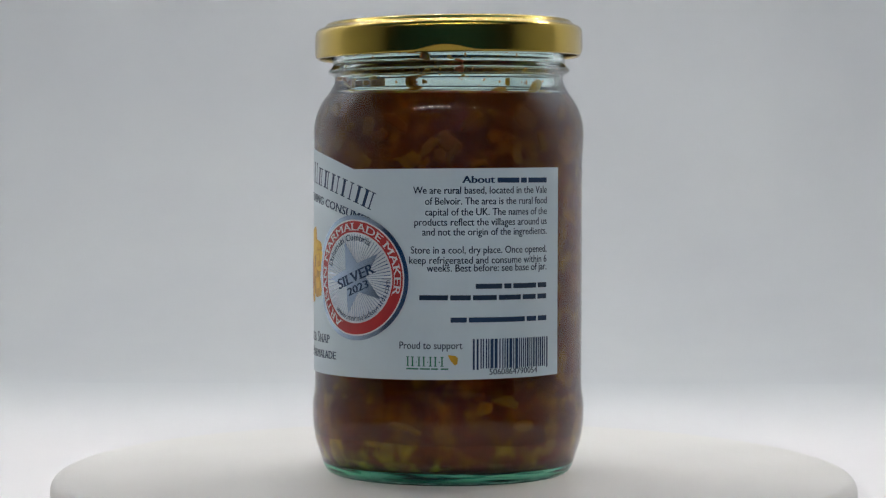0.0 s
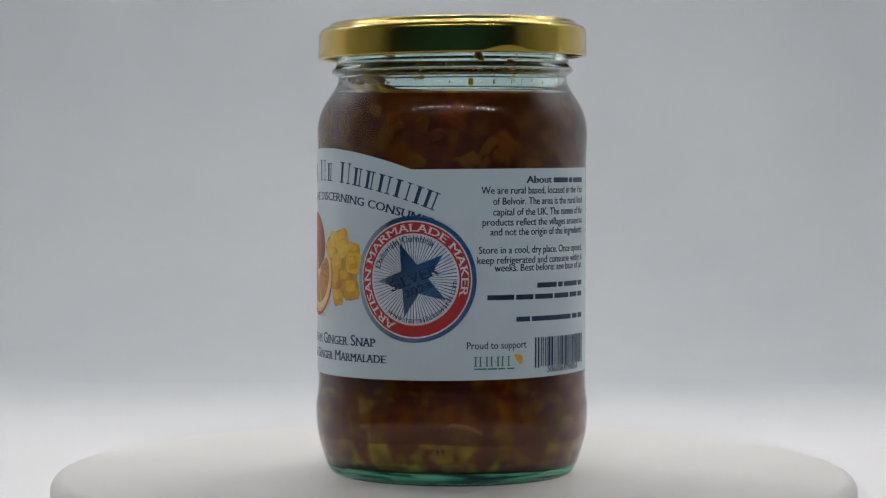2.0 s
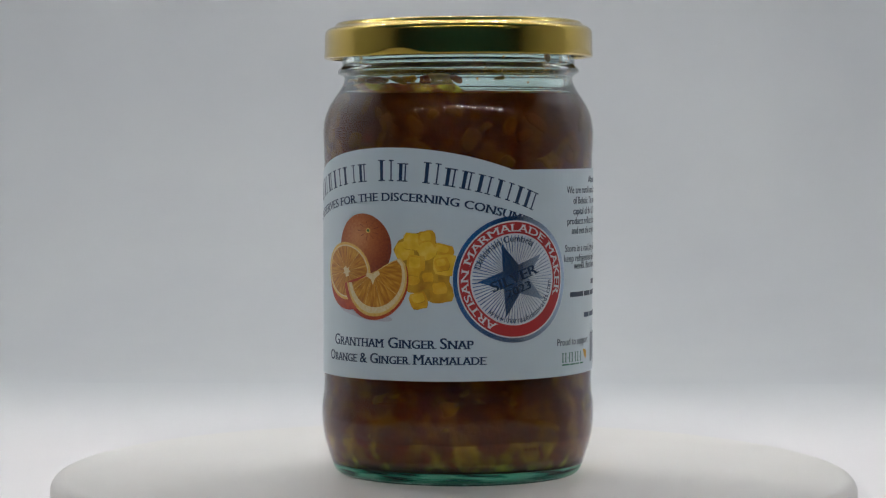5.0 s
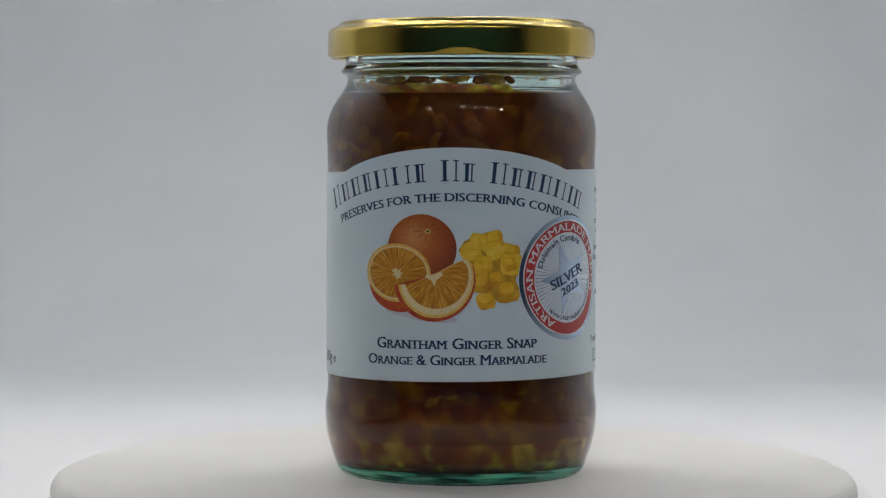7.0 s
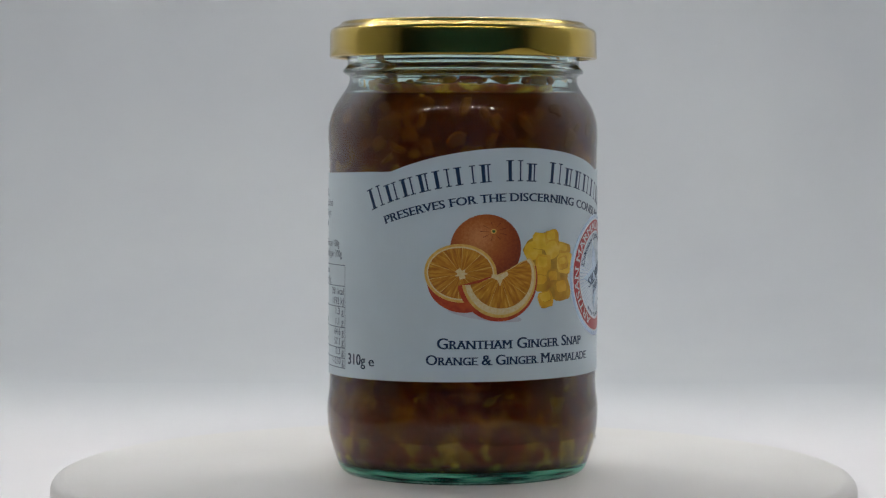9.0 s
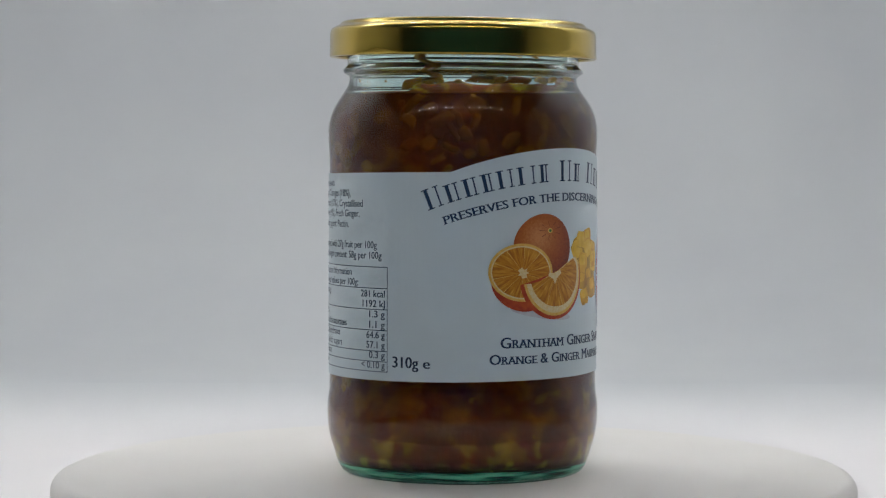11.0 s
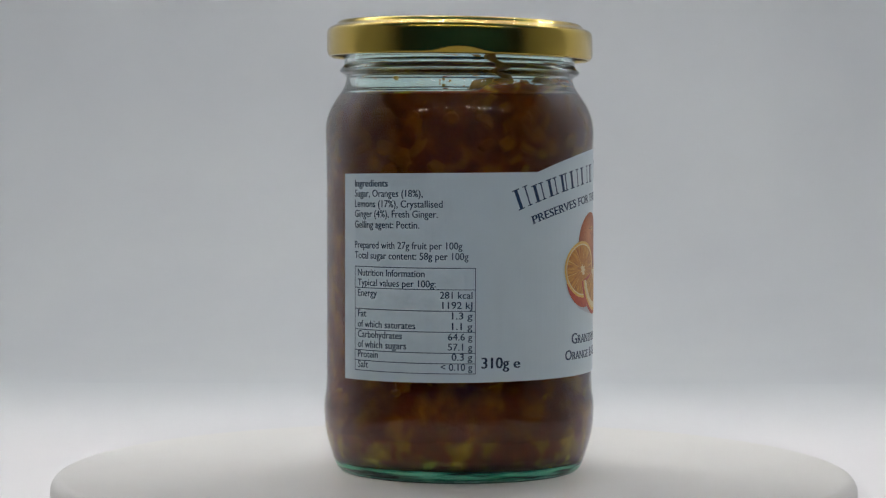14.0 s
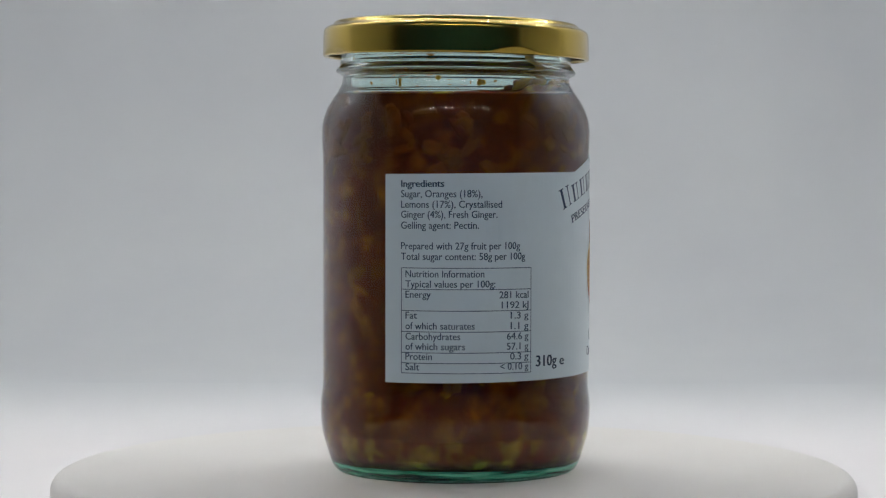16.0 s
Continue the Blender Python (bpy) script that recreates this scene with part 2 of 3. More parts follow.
def build_light_box():
    box = thing("light_box", "white fabric photo light box, open at the front", "light box", kind="structure")
    t = 0.004
    part("side_panel", box_bm(-BOX_W - t, -BOX_W, BOX_Y0, BOX_Y1, TABLE_Z, BOX_H), CLOTH, box)
    part("side_panel", box_bm(BOX_W, BOX_W + t, BOX_Y0, BOX_Y1, TABLE_Z, BOX_H), CLOTH, box)
    part("back_panel", box_bm(-BOX_W - t, BOX_W + t, BOX_Y1, BOX_Y1 + t, TABLE_Z, BOX_H), CLOTH, box)
    part("top_panel", box_bm(-BOX_W - t, BOX_W + t, BOX_Y0, BOX_Y1 + t, BOX_H, BOX_H + t), CLOTH, box)
    part("bottom_panel", box_bm(-BOX_W - t, BOX_W + t, -0.46, BOX_Y1 + t, TABLE_Z - 0.0002, TABLE_Z + 0.004), CLOTH, box)
    for s in (-1, 1):
        bm = bmesh.new()
        pts = [(s * BOX_W, BOX_Y0 - 0.001), (s * WING_X, WING_Y), (s * (WING_X + 0.002), WING_Y + 0.004), (s * (BOX_W + 0.002), BOX_Y0 + 0.003 - 0.001)]
        lo, hi = ([bm.verts.new((x, y, z)) for x, y in pts] for z in (TABLE_Z, BOX_H))
        for i in range(4):
            j = (i + 1) % 4
            bm.faces.new((lo[i], lo[j], hi[j], hi[i]))
        bm.faces.new(lo)
        bm.faces.new(hi)
        bmesh.ops.recalc_face_normals(bm, faces=bm.faces)
        part("wing_panel", bm, CLOTH, box)
    tagged(part("backdrop", sweep_bm(), CLOTH), "seamless white curved backdrop sheet", "backdrop", kind="structure")
    # a sheet added over the sweep, painted with the warm light on its floor
    tagged(part("floor_mat", box_bm(-BOX_W + 0.004, BOX_W - 0.004, -0.435, 0.52, FLOOR_Z - 0.0004, FLOOR_Z + 0.0004, 0.0002), FLOOR_TINT), "thin added sheet that tints the backdrop's floor with warm light", kind="structure")
    for x, y, turn, w, n, mat, words in ((0, STRIP_Y, 0, 0.29, 31, COOL_LED, "strip of cool white diodes held out before the box"),
                                         (0, 0.195, 0, 0.29, 31, WHITE_LED, "strip of white diodes under the box top")):
        strip = thing("led_strip", words, "led strip", pose(x, y, BOX_H - 0.004, 0, 0, turn), group="led strips")
        part("strip_board", box_bm(-w - 0.02, w + 0.02, -0.012, 0.012, -0.001, 0.0035), PLASTIC, strip)
        if mat is COOL_LED:
            for x in (-0.23, 0.23):
                part("arm", box_bm(x - 0.006, x + 0.006, 0.006, BOX_Y0 - y + 0.05, -0.001, 0.0035), BLACK, strip)
            for s in (-1, 1):
                bm = bmesh.new()
                rings = []
                for i in range(13):
                    a = math.pi / 2 * i / 12
                    c = Vector((s * (w + 0.02 + 0.07 * math.sin(a)), 0.03 * math.sin(a), -0.12 * (1 - math.cos(a))))
                    rings.append([bm.verts.new(c + Vector((0.0, 0.012 * math.cos(b), 0.0)) + 0.004 * math.sin(b) * Vector((-s * math.sin(a), 0, math.cos(a))))
                                  for b in (2 * math.pi * k / 8 for k in range(8))])
                for p, q in zip(rings, rings[1:]):
                    for k in range(8):
                        bm.faces.new((p[k], p[(k + 1) % 8], q[(k + 1) % 8], q[k]))
                bmesh.ops.recalc_face_normals(bm, faces=bm.faces)
                part("bracket", bm, PLASTIC, strip, "curved white end bracket", True)
        bm = bmesh.new()
        for i in range(n):
            x = -w + 2 * w * i / (n - 1)
            h = 0.004 if mat is COOL_LED else 0.0028
            d = box_bm(x - h, x + h, -h, h, -0.0025 if mat is COOL_LED else -0.0013, -0.001)
            me = bpy.data.meshes.new("tmp")
            d.to_mesh(me)
            d.free()
            bm.from_mesh(me)
            bpy.data.meshes.remove(me)
        tagged(part("diodes", bm, mat, strip, "glowing white diodes"), kind="stuff")


# ---- the turntable ----
DISC_R = 0.1043


def build_turntable():
    tt = thing("turntable", "round white plastic motorised turntable", "turntable", pose(0, 0, FLOOR_Z))
    h = -FLOOR_Z
    part("base", lathe([(0, 0), (0.088, 0), (0.090, 0.0015), (0.090, 0.0145), (0.088, 0.016), (0, 0.016)], 96), PLASTIC, tt)
    r = DISC_R
    arc = [(r - 0.0035 + 0.0035 * math.sin(a), h - 0.0035 + 0.0035 * math.cos(a)) for a in (math.pi / 2 * i / 8 for i in range(9))]
    prof = [(0, h), (0.05, h), (0.09, h)] + arc + [(r, 0.0185), (r - 0.001, 0.0175), (0, 0.0175)]
    disc = part("platter", lathe(prof, 160), PLASTIC, tt)
    for f in disc.data.polygons:
        f.use_smooth = abs(f.normal.z) < 0.995
    return disc


# ---- the jar ----
mm = 0.001
OUTER = [(0.0, 1.6), (20, 1.4), (28, 0.6), (30.5, 0.0), (31.3, 0.15), (32.2, 1.3), (32.95, 3.2), (33.7, 5.6), (34.7, 9.0), (35.25, 13.0),
         (35.36, 16.2), (35.28, 18.0), (35.07, 19.4), (34.86, 20.8), (34.77, 22.8), (34.73, 25.6), (34.72, 29), (34.72, 36), (34.72, 50), (34.72, 64), (34.73, 73), (34.75, 78), (34.84, 82.4), (35.0, 86.0), (35.0, 88.6),
         (34.6, 91.4), (33.6, 94.2), (32.2, 96.6), (30.8, 98.6), (29.8, 100.6), (29.6, 102.0), (30.1, 102.6), (31.0, 103.1), (31.3, 103.7),
         (30.9, 104.4), (30.3, 105.0), (30.1, 105.7), (30.15, 106.3), (30.1, 107.0), (30.0, 107.6), (30.0, 110.0), (30.0, 111.6)]
FILL = 96.6
INNER = [(28.6, 112.2), (27.6, 111.6), (27.4, 108.0), (27.3, 103.0), (27.5, 100.6), (28.4, 98.6), (29.4, 97.3), (29.6, FILL)]


def glass_profile():
    out = rounded(OUTER, 4)
    return [(r * mm, z * mm) for r, z in out + rounded(INNER, 3) + [(15, FILL), (0, FILL)]]


def rise(a):
    """How far the marmalade stands above its level at the angle a: smeared high on one side."""
    d = math.degrees(a) % 360
    lo, hi = 187.0, 299.0
    edge = max(0.0, min(1.0, (d - lo) / 5, (hi - d) / 5))
    return edge


def build_marmalade(jar):
    segs = 96
    bm = bmesh.new()
    rows = [(0, 3.8), (22, 3.8), (28.2, 3.9), (29.5, 5.2), (30.0, 8.0), (29.8, 13.0), (29.4, 20), (29.3, 40), (29.3, 60), (29.2, 78), (28.7, 86), (27.6, 91), (26.9, 94), (26.6, 96.4)]
    rings = []
    for r, z in rows:
        ring = []
        for i in range(segs):
            a = 2 * math.pi * i / segs
            n = noise.noise(Vector((3 * math.sin(a), 3 * math.cos(a), z * 0.12)))
            ring.append(bm.verts.new(((r + 0.5 * n) * mm * math.sin(a), -(r + 0.5 * n) * mm * math.cos(a), z * mm)))
        rings.append(ring)
    for k, r in enumerate((26.9, 26.2, 24, 19, 12, 5)):
        ring = []
        for i in range(segs):
            a = 2 * math.pi * i / segs
            n = noise.noise(Vector((r * 0.16 * math.sin(a), r * 0.16 * math.cos(a), 4.2)))
            m2 = noise.noise(Vector((r * 0.5 * math.sin(a), r * 0.5 * math.cos(a), 9.1)))
            z = FILL + 0.5 + 0.6 * n + rise(a) * ((1.7, 2.1, 2.3, 2.1, 1.7, 1.2)[k] + 0.5 * n + 0.5 * m2)
            q = r + rise(a) * (1.4, 1.6, 1.6, 0.6, 0.0, 0.0)[k]
            ring.append(bm.verts.new((q * mm * math.sin(a), -q * mm * math.cos(a), z * mm)))
        rings.append(ring)
    for a, b in zip(rings, rings[1:]):
        for i in range(segs):
            j = (i + 1) % segs
            bm.faces.new((a[i], a[j], b[j], b[i]))
    bm.faces.new(rings[0][::-1])
    bm.faces.new(rings[-1])
    bmesh.ops.remove_doubles(bm, verts=bm.verts, dist=1e-6)
    bmesh.ops.recalc_face_normals(bm, faces=bm.faces)
    core = part("marmalade", bm, PULP, jar, "dark orange marmalade with shreds of peel", True)
    for name, off, mat in (("outer_jelly", 1.2, GEL_OUTER), ("inner_jelly", 3.4, GEL_INNER)):
        prof = [(0, 3.2 + off * 0.33), (26 - off, 3.3 + off * 0.33), (31.5 - off, 6), (33.6 - off, 11), (34.0 - off, 16), (33.8 - off, 22),
                (33.8 - off, 84), (33.6 - off, 90), (32.2 - off, 94), (30.4 - off, 96.2), (0, 96.3)]
        part(name, lathe([(r * mm, z * mm) for r, z in prof], 96), mat, core, "", True)
    # peel: a few shapes shared by many shreds
    rng = random.Random(7)
    shapes = []
    for k in range(9):
        s = bmesh.new()
        bmesh.ops.create_icosphere(s, subdivisions=2, radius=1)
        lx, ly, lz = rng.uniform(1.3, 3.4), rng.uniform(0.8, 1.7), rng.uniform(0.4, 0.7)
        bend = rng.uniform(-0.12, 0.12)
        for v in s.verts:
            c = v.co
            n = noise.noise(c * 1.7 + Vector((k * 5.1, 0, 0))) + 0.6 * noise.noise(c * 3.6 + Vector((0, k * 3.3, 0)))
            c = Vector((math.copysign(abs(c.x) ** 0.7, c.x) * lx, math.copysign(abs(c.y) ** 0.7, c.y) * ly, c.z * lz)) * (1 + 0.5 * n)
            c.y += bend * c.x * c.x
            v.co = c * 1.1 * mm
        me = bpy.data.meshes.new("peel_shred")
        s.to_mesh(me)
        s.free()
        me.materials.append(PEEL)
        me.polygons.foreach_set("use_smooth", [True] * len(me.polygons))
        shapes.append(me)
    for i in range(290):
        a = rng.uniform(0, 2 * math.pi)
        top = rng.random() < 0.5
        z = rng.uniform(77, 94) if top else rng.uniform(7, 30)
        r = 28.6 + rng.uniform(-0.4, 0.5)
        if z > 88:
            r -= (z - 88) * 0.42
        if z < 12:
            r -= (12 - z) * 0.5
        ob = new("peel_shred", rng.choice(shapes))
        ob.parent = core
        ob.matrix_basis = (Matrix.Rotation(a, 4, "Z") @ Matrix.Translation((0, -r * mm, z * mm)) @ Matrix.Rotation(math.pi / 2 + rng.uniform(-0.35, 0.35), 4, "X")
                           @ Matrix.Rotation(rng.uniform(-1.2, 1.2) + (math.pi / 2 if rng.random() < 0.3 else 0), 4, "Z") @ Matrix.Scale(rng.uniform(0.75, 1.35), 4))
    drops = bmesh.new()
    for i in range(110):
        a = rng.gauss(-0.2, 0.9) if i % 3 else rng.uniform(0, 2 * math.pi)
        z, s = rng.uniform(98.5, 107.0), rng.uniform(0.10, 0.32)
        r = 27.32 + (0.25 if z < 101 else 0.0)
        m = Matrix.Rotation(a, 4, "Z") @ Matrix.Translation((0, -r * mm, z * mm)) @ Matrix.Diagonal((s * mm, 0.5 * s * mm, s * rng.uniform(0.7, 1.6) * mm, 1))
        bmesh.ops.create_icosphere(drops, subdivisions=1, radius=1, matrix=m)
    tagged(part("splashed_drop", drops, BARE_PEEL, core, "", True), kind="stuff")
    bare = []
    for me in shapes:
        me = me.copy()
        me.materials[0] = BARE_PEEL
        bare.append(me)
    # lumps that stand above the level, inside the neck: angle, radius, height, lean, size
    for d, r, z, tip, k in ((-155, 26.1, 100.2, 0.1, 0.8), (-146, 25.8, 99.6, 0.3, 0.9), (-134, 26.0, 100.6, -0.1, 1.2), (-124, 26.1, 100.4, 0.2, 1.2), (-114, 26.0, 100.6, 0.0, 1.2),
                            (-107, 25.6, 100.2, 0.4, 0.9), (-97, 26.0, 100.4, -0.3, 1.0), (-90, 26.1, 100.7, 0.2, 1.1), (-82, 26.0, 100.5, 0.0, 1.1), (-74, 25.9, 100.8, -0.2, 1.2),
                            (-66, 26.1, 100.5, -0.7, 1.1), (-170, 26.0, 99.7, 0.3, 1.2), (-162, 25.8, 100.0, 0.2, 1.1), (-130, 24.6, 101.0, 0.2, 1.0), (-94, 24.4, 101.0, 0.1, 1.0),
                            (28, 26.2, 97.9, 0.1, 0.9), (52, 26.6, 98.2, 1.2, 1.0), (55, 26.9, 99.2, 1.3, 0.6), (61, 26.6, 97.8, 0.2, 0.9),
                            (-12, 26.7, 106.1, -0.9, 0.62), (1, 26.7, 106.0, -0.5, 0.55), (5.5, 26.8, 104.6, -0.7, 0.55), (7.5, 26.9, 101.6, 1.5, 0.36),
                            (-43, 26.7, 100.9, 0.1, 0.55), (-42, 26.8, 101.3, 0.8, 0.35), (-217, 26.8, 101.1, 1.2, 0.5), (-258, 26.8, 99.8, 0.9, 0.35), (-24, 26.8, 101.4, 0.0, 0.25),
                            (-187, 26.9, 100.2, 0.4, 0.3), (-231, 26.9, 101.0, 0.3, 0.22)):
        ob = new("peel_shred", rng.choice(bare))
        ob.parent = core
        r += 1.0 if -175 < d < -60 else 0.2
        ob.matrix_basis = (Matrix.Rotation(radians(d), 4, "Z") @ Matrix.Translation((0, -r * mm, z * mm)) @ Matrix.Rotation(math.pi / 2 + 0.2, 4, "X")
                           @ Matrix.Rotation(tip, 4, "Z") @ Matrix.Scale(0.85 * k, 4))
    # one long strip of peel that clings to the glass, up to the rim
    strip = bmesh.new()
    rows = []
    for i in range(15):
        t = i / 14
        a = radians(-155.5 - 10.5 * t + 0.9 * math.sin(5.5 * t))
        w = radians(2.8 - 0.5 * math.cos(9 * t) - 0.5 * t)
        z = 100.4 + 6.8 * t
        ring = []
        for u, out in ((-w, 26.75), (0, 27.1), (w, 26.75), (0, 26.0)):
            ring.append(strip.verts.new((out * mm * math.sin(a + u), -out * mm * math.cos(a + u), (z + 14 * u) * mm)))
        rows.append(ring)
    for p, q in zip(rows, rows[1:]):
        for k in range(4):
            strip.faces.new((p[k], p[(k + 1) % 4], q[(k + 1) % 4], q[k]))
    strip.faces.new(rows[0])
    strip.faces.new(rows[-1])
    bmesh.ops.recalc_face_normals(strip, faces=strip.faces)
    part("peel_strip", strip, BARE_PEEL, core, "long olive strip of peel stuck inside the neck", True)


def lean(bm, degrees, z0, z1):
    """The neck was moulded, and the lid screwed on, a little askew: tips what lies above z0 to z1."""
    a = radians(167)
    for v in bm.verts:
        t = max(0.0, min(1.0, (v.co.z - z0) / (z1 - z0)))
        v.co.z -= t * math.tan(radians(degrees)) * (v.co.x * math.cos(a) + v.co.y * math.sin(a))


def build_lid(jar):
    prof = [(0, 115.0), (26.5, 115.0), (27.6, 115.15), (28.6, 115.8), (29.6, 116.4), (30.6, 116.5), (31.5, 116.2), (32.1, 115.5), (32.9, 115.1),
            (33.7, 114.75), (34.3, 114.15), (34.55, 113.3), (34.62, 111.5), (34.64, 110.4), (34.65, 109.8), (34.66, 109.2), (34.68, 108.6), (34.74, 107.9), (34.74, 107.5), (34.55, 107.15),
            (34.1, 107.05), (33.7, 107.3), (33.6, 108.0), (33.6, 112.6), (33.0, 113.3), (30, 113.6), (0, 113.6)]
    bm = lathe([(r * mm, z * mm) for r, z in rounded(prof, 3)], 160)
    for v in bm.verts:
        # four lugs, where the skirt's lower edge is pressed inwards
        r, a = math.hypot(v.co.x, v.co.y), math.degrees(math.atan2(v.co.x, -v.co.y))
        u = ((a + 1.5 + 45) % 90 - 45) / 13.5
        deep = max(0.0, 108.9 - 1.7 * u * u - v.co.z / mm) * 0.42
        if deep > 0 and r > 34.0 * mm:
            k = 1 - min(deep, 0.85) * mm / r
            v.co.x, v.co.y = v.co.x * k, v.co.y * k
    lean(bm, 0.95, 0.0, 0.001)
    lid = part("lid", bm, GOLD, jar, "gold lacquered metal twist lid", True)
    return lid


# ---- the label: drawn flat in millimetres, then laid round the jar ----
LABEL_R, ZERO = 35.0, radians(-98.0)
CODE_X, CODE_Z = 37.4, 8.9


def lay(bm, lift, step=1.6, rim=0.0):
    """Bends a flat drawing (x along the label, y height, in mm) round the jar, lift mm above the label."""
    uv = bm.loops.layers.uv.new("flat")
    xs = [v.co.x for v in bm.verts]
    x = math.ceil(min(xs) / step) * step
    while x < max(xs):
        bmesh.ops.bisect_plane(bm, geom=bm.verts[:] + bm.edges[:] + bm.faces[:], plane_co=(x, 0, 0), plane_no=(1, 0, 0), dist=1e-5)
        x += step
    bmesh.ops.recalc_face_normals(bm, faces=bm.faces)
    for f in bm.faces:
        if f.normal.z < 0:
            f.normal_flip()
        for l in f.loops:
            l[uv].uv = l.vert.co.xy
    if rim:
        ext = bmesh.ops.extrude_face_region(bm, geom=bm.faces[:])
        for v in [g for g in ext["geom"] if isinstance(g, bmesh.types.BMVert)]:
            v.co.z -= rim
        bmesh.ops.recalc_face_normals(bm, faces=bm.faces)
    for v in bm.verts:
        a, r = ZERO + v.co.x / LABEL_R, (LABEL_R + lift + v.co.z) * mm
        v.co = Vector((r * math.sin(a), -r * math.cos(a), v.co.y * mm))
    return bm


def poly(points, bm=None):
    bm = bm or bmesh.new()
    vs = [bm.verts.new((x, y, 0)) for x, y in points]
    f = bm.faces.new(vs)
    bmesh.ops.triangulate(bm, faces=[f])
    return bm


def quad(bm, x0, y0, x1, y1):
    bm.faces.new([bm.verts.new((x, y, 0)) for x, y in ((x0, y0), (x1, y0), (x1, y1), (x0, y1))])


def ring_points(cx, cy, rx, ry, n=48, a0=0.0, a1=360.0, tilt=0.0):
    out = []
    for i in range(n + (a1 - a0 < 360)):
        a = radians(a0 + (a1 - a0) * i / n)
        x, y = rx * math.cos(a), ry * math.sin(a)
        c, s = math.cos(radians(tilt)), math.sin(radians(tilt))
        out.append((cx + c * x - s * y, cy + s * x + c * y))
    return out


def annulus(cx, cy, r0, r1, n=72):
    bm = bmesh.new()
    a, b = ([bm.verts.new((x, y, 0)) for x, y in ring_points(cx, cy, r, r, n)] for r in (r0, r1))
    for i in range(n):
        j = (i + 1) % n
        bm.faces.new((a[i], b[i], b[j], a[j]))
    return bm


CAP = []


def add_serifs(bm, heights):
    """Sets a fine slab across each flat stem end at the given heights."""
    ends = []
    for e in bm.edges:
        p, q = e.verts[0].co, e.verts[1].co
        if len(e.link_faces) == 1 and 0.05 < abs(p.x - q.x) < 0.75:
            for h in heights:
                if abs(p.y - h) < 0.012 and abs(q.y - h) < 0.012:
                    ends.append((min(p.x, q.x), max(p.x, q.x), h))
    for n, (x0, x1, h) in enumerate(ends):
        y0, y1 = (h, h + 0.07) if h < 0.1 else (h - 0.07, h)
        z = 0.004 + 0.003 * (n % 2)
        bm.faces.new([bm.verts.new((x, y, z)) for x, y in ((x0 - 0.11, y0), (x1 + 0.11, y0), (x1 + 0.11, y1), (x0 - 0.11, y1))])


def letters(text, bold=0.0, caps=False, serif=False):
    """The flat mesh of a line of text, one unit of cap height, starting at x = 0; and its width."""
    if not CAP:
        CAP.append(1.0)
        probe = letters("H")[0]
        CAP[0] = max(v.co.y for v in probe.verts)
        probe.free()
    cu = bpy.data.curves.new("writing", "FONT")
    cu.body = text
    cu.resolution_u = 3
    cu.fill_mode = "FRONT"
    if caps:
        cu.small_caps_scale = 0.78
        for ch, fmt in zip(text, cu.body_format):
            fmt.use_small_caps = True
    ob = new("writing", cu)
    bpy.context.view_layer.update()
    me = bpy.data.meshes.new_from_object(ob.evaluated_get(bpy.context.evaluated_depsgraph_get()))
    bm = bmesh.new()
    bm.from_mesh(me)
    bpy.data.objects.remove(ob)
    bpy.data.curves.remove(cu)
    bpy.data.meshes.remove(me)
    x0 = min(v.co.x for v in bm.verts)
    for v in bm.verts:
        v.co = Vector(((v.co.x - x0) / CAP[0], v.co.y / CAP[0], 0))
    w = max(v.co.x for v in bm.verts)
    if serif:
        add_serifs(bm, (0.0, 1.0, 0.78) if caps else (0.0, 1.0))
    if bold:
        twice(bm, 3.5 * bold)
    return bm, w


def twice(bm, shift):
    """Prints the letters once more, a hair to the side, so that they stand heavier."""
    more = bmesh.ops.duplicate(bm, geom=bm.verts[:] + bm.edges[:] + bm.faces[:])
    for v in more["geom"]:
        if isinstance(v, bmesh.types.BMVert):
            v.co += Vector((shift, 0, 0.012))


def write(label, text, x0, y0, x1, y1, cap, ink, bold=0.010, caps=False, name="print", lift=0.05, serif=False):
    """Text (or bars, from a list of word lengths) from (x0, y0) to (x1, y1) on the label."""
    if not isinstance(text, str):
        total, x = sum(0.62 * n + 0.35 for n in text) - 0.35, 0.0
        for n in text:
            a, b = x / total, (x + 0.62 * n) / total
            bm = bmesh.new()
            quad(bm, x0 + a * (x1 - x0), y0 + 0.02 * cap, x0 + b * (x1 - x0), y0 + 0.74 * cap)
            part(name, lay(bm, lift, 1.6), ink, label)
            x += 0.62 * n + 0.35
        return None
    bm, w = letters(text, bold, caps, serif)
    for v in bm.verts:
        t = v.co.x / w
        v.co = Vector((x0 + t * (x1 - x0), y0 + t * (y1 - y0) + v.co.y * cap, v.co.z))
    return part(name, lay(bm, lift, 4.0), ink, label)


def write_arc(label, text, cx, cy, r, a0, a1, cap, ink, bold=0.0, caps=False, inside=False, name="print", lift=0.05, source=None, serif=False):
    """Text on an arc round (cx, cy): angles in degrees clockwise from the top; inside: read along the bottom."""
    bm, w = source or letters(text, bold, caps, serif)
    for v in bm.verts:
        a = radians(a0 + (a1 - a0) * v.co.x / w)
        rr = r - v.co.y * cap if inside else r + v.co.y * cap
        v.co = Vector((cx + rr * math.sin(a), cy + rr * math.cos(a), v.co.z))
    return part(name, lay(bm, lift, 4.0), ink, label)


def top_edge(x):
    tilt = 78.05 + 0.0098 * x
    if -30.6 <= x <= 34.0:
        r = 94.0
        return 83.75 - r + math.sqrt(r * r - (x - 2.6) ** 2)
    return tilt


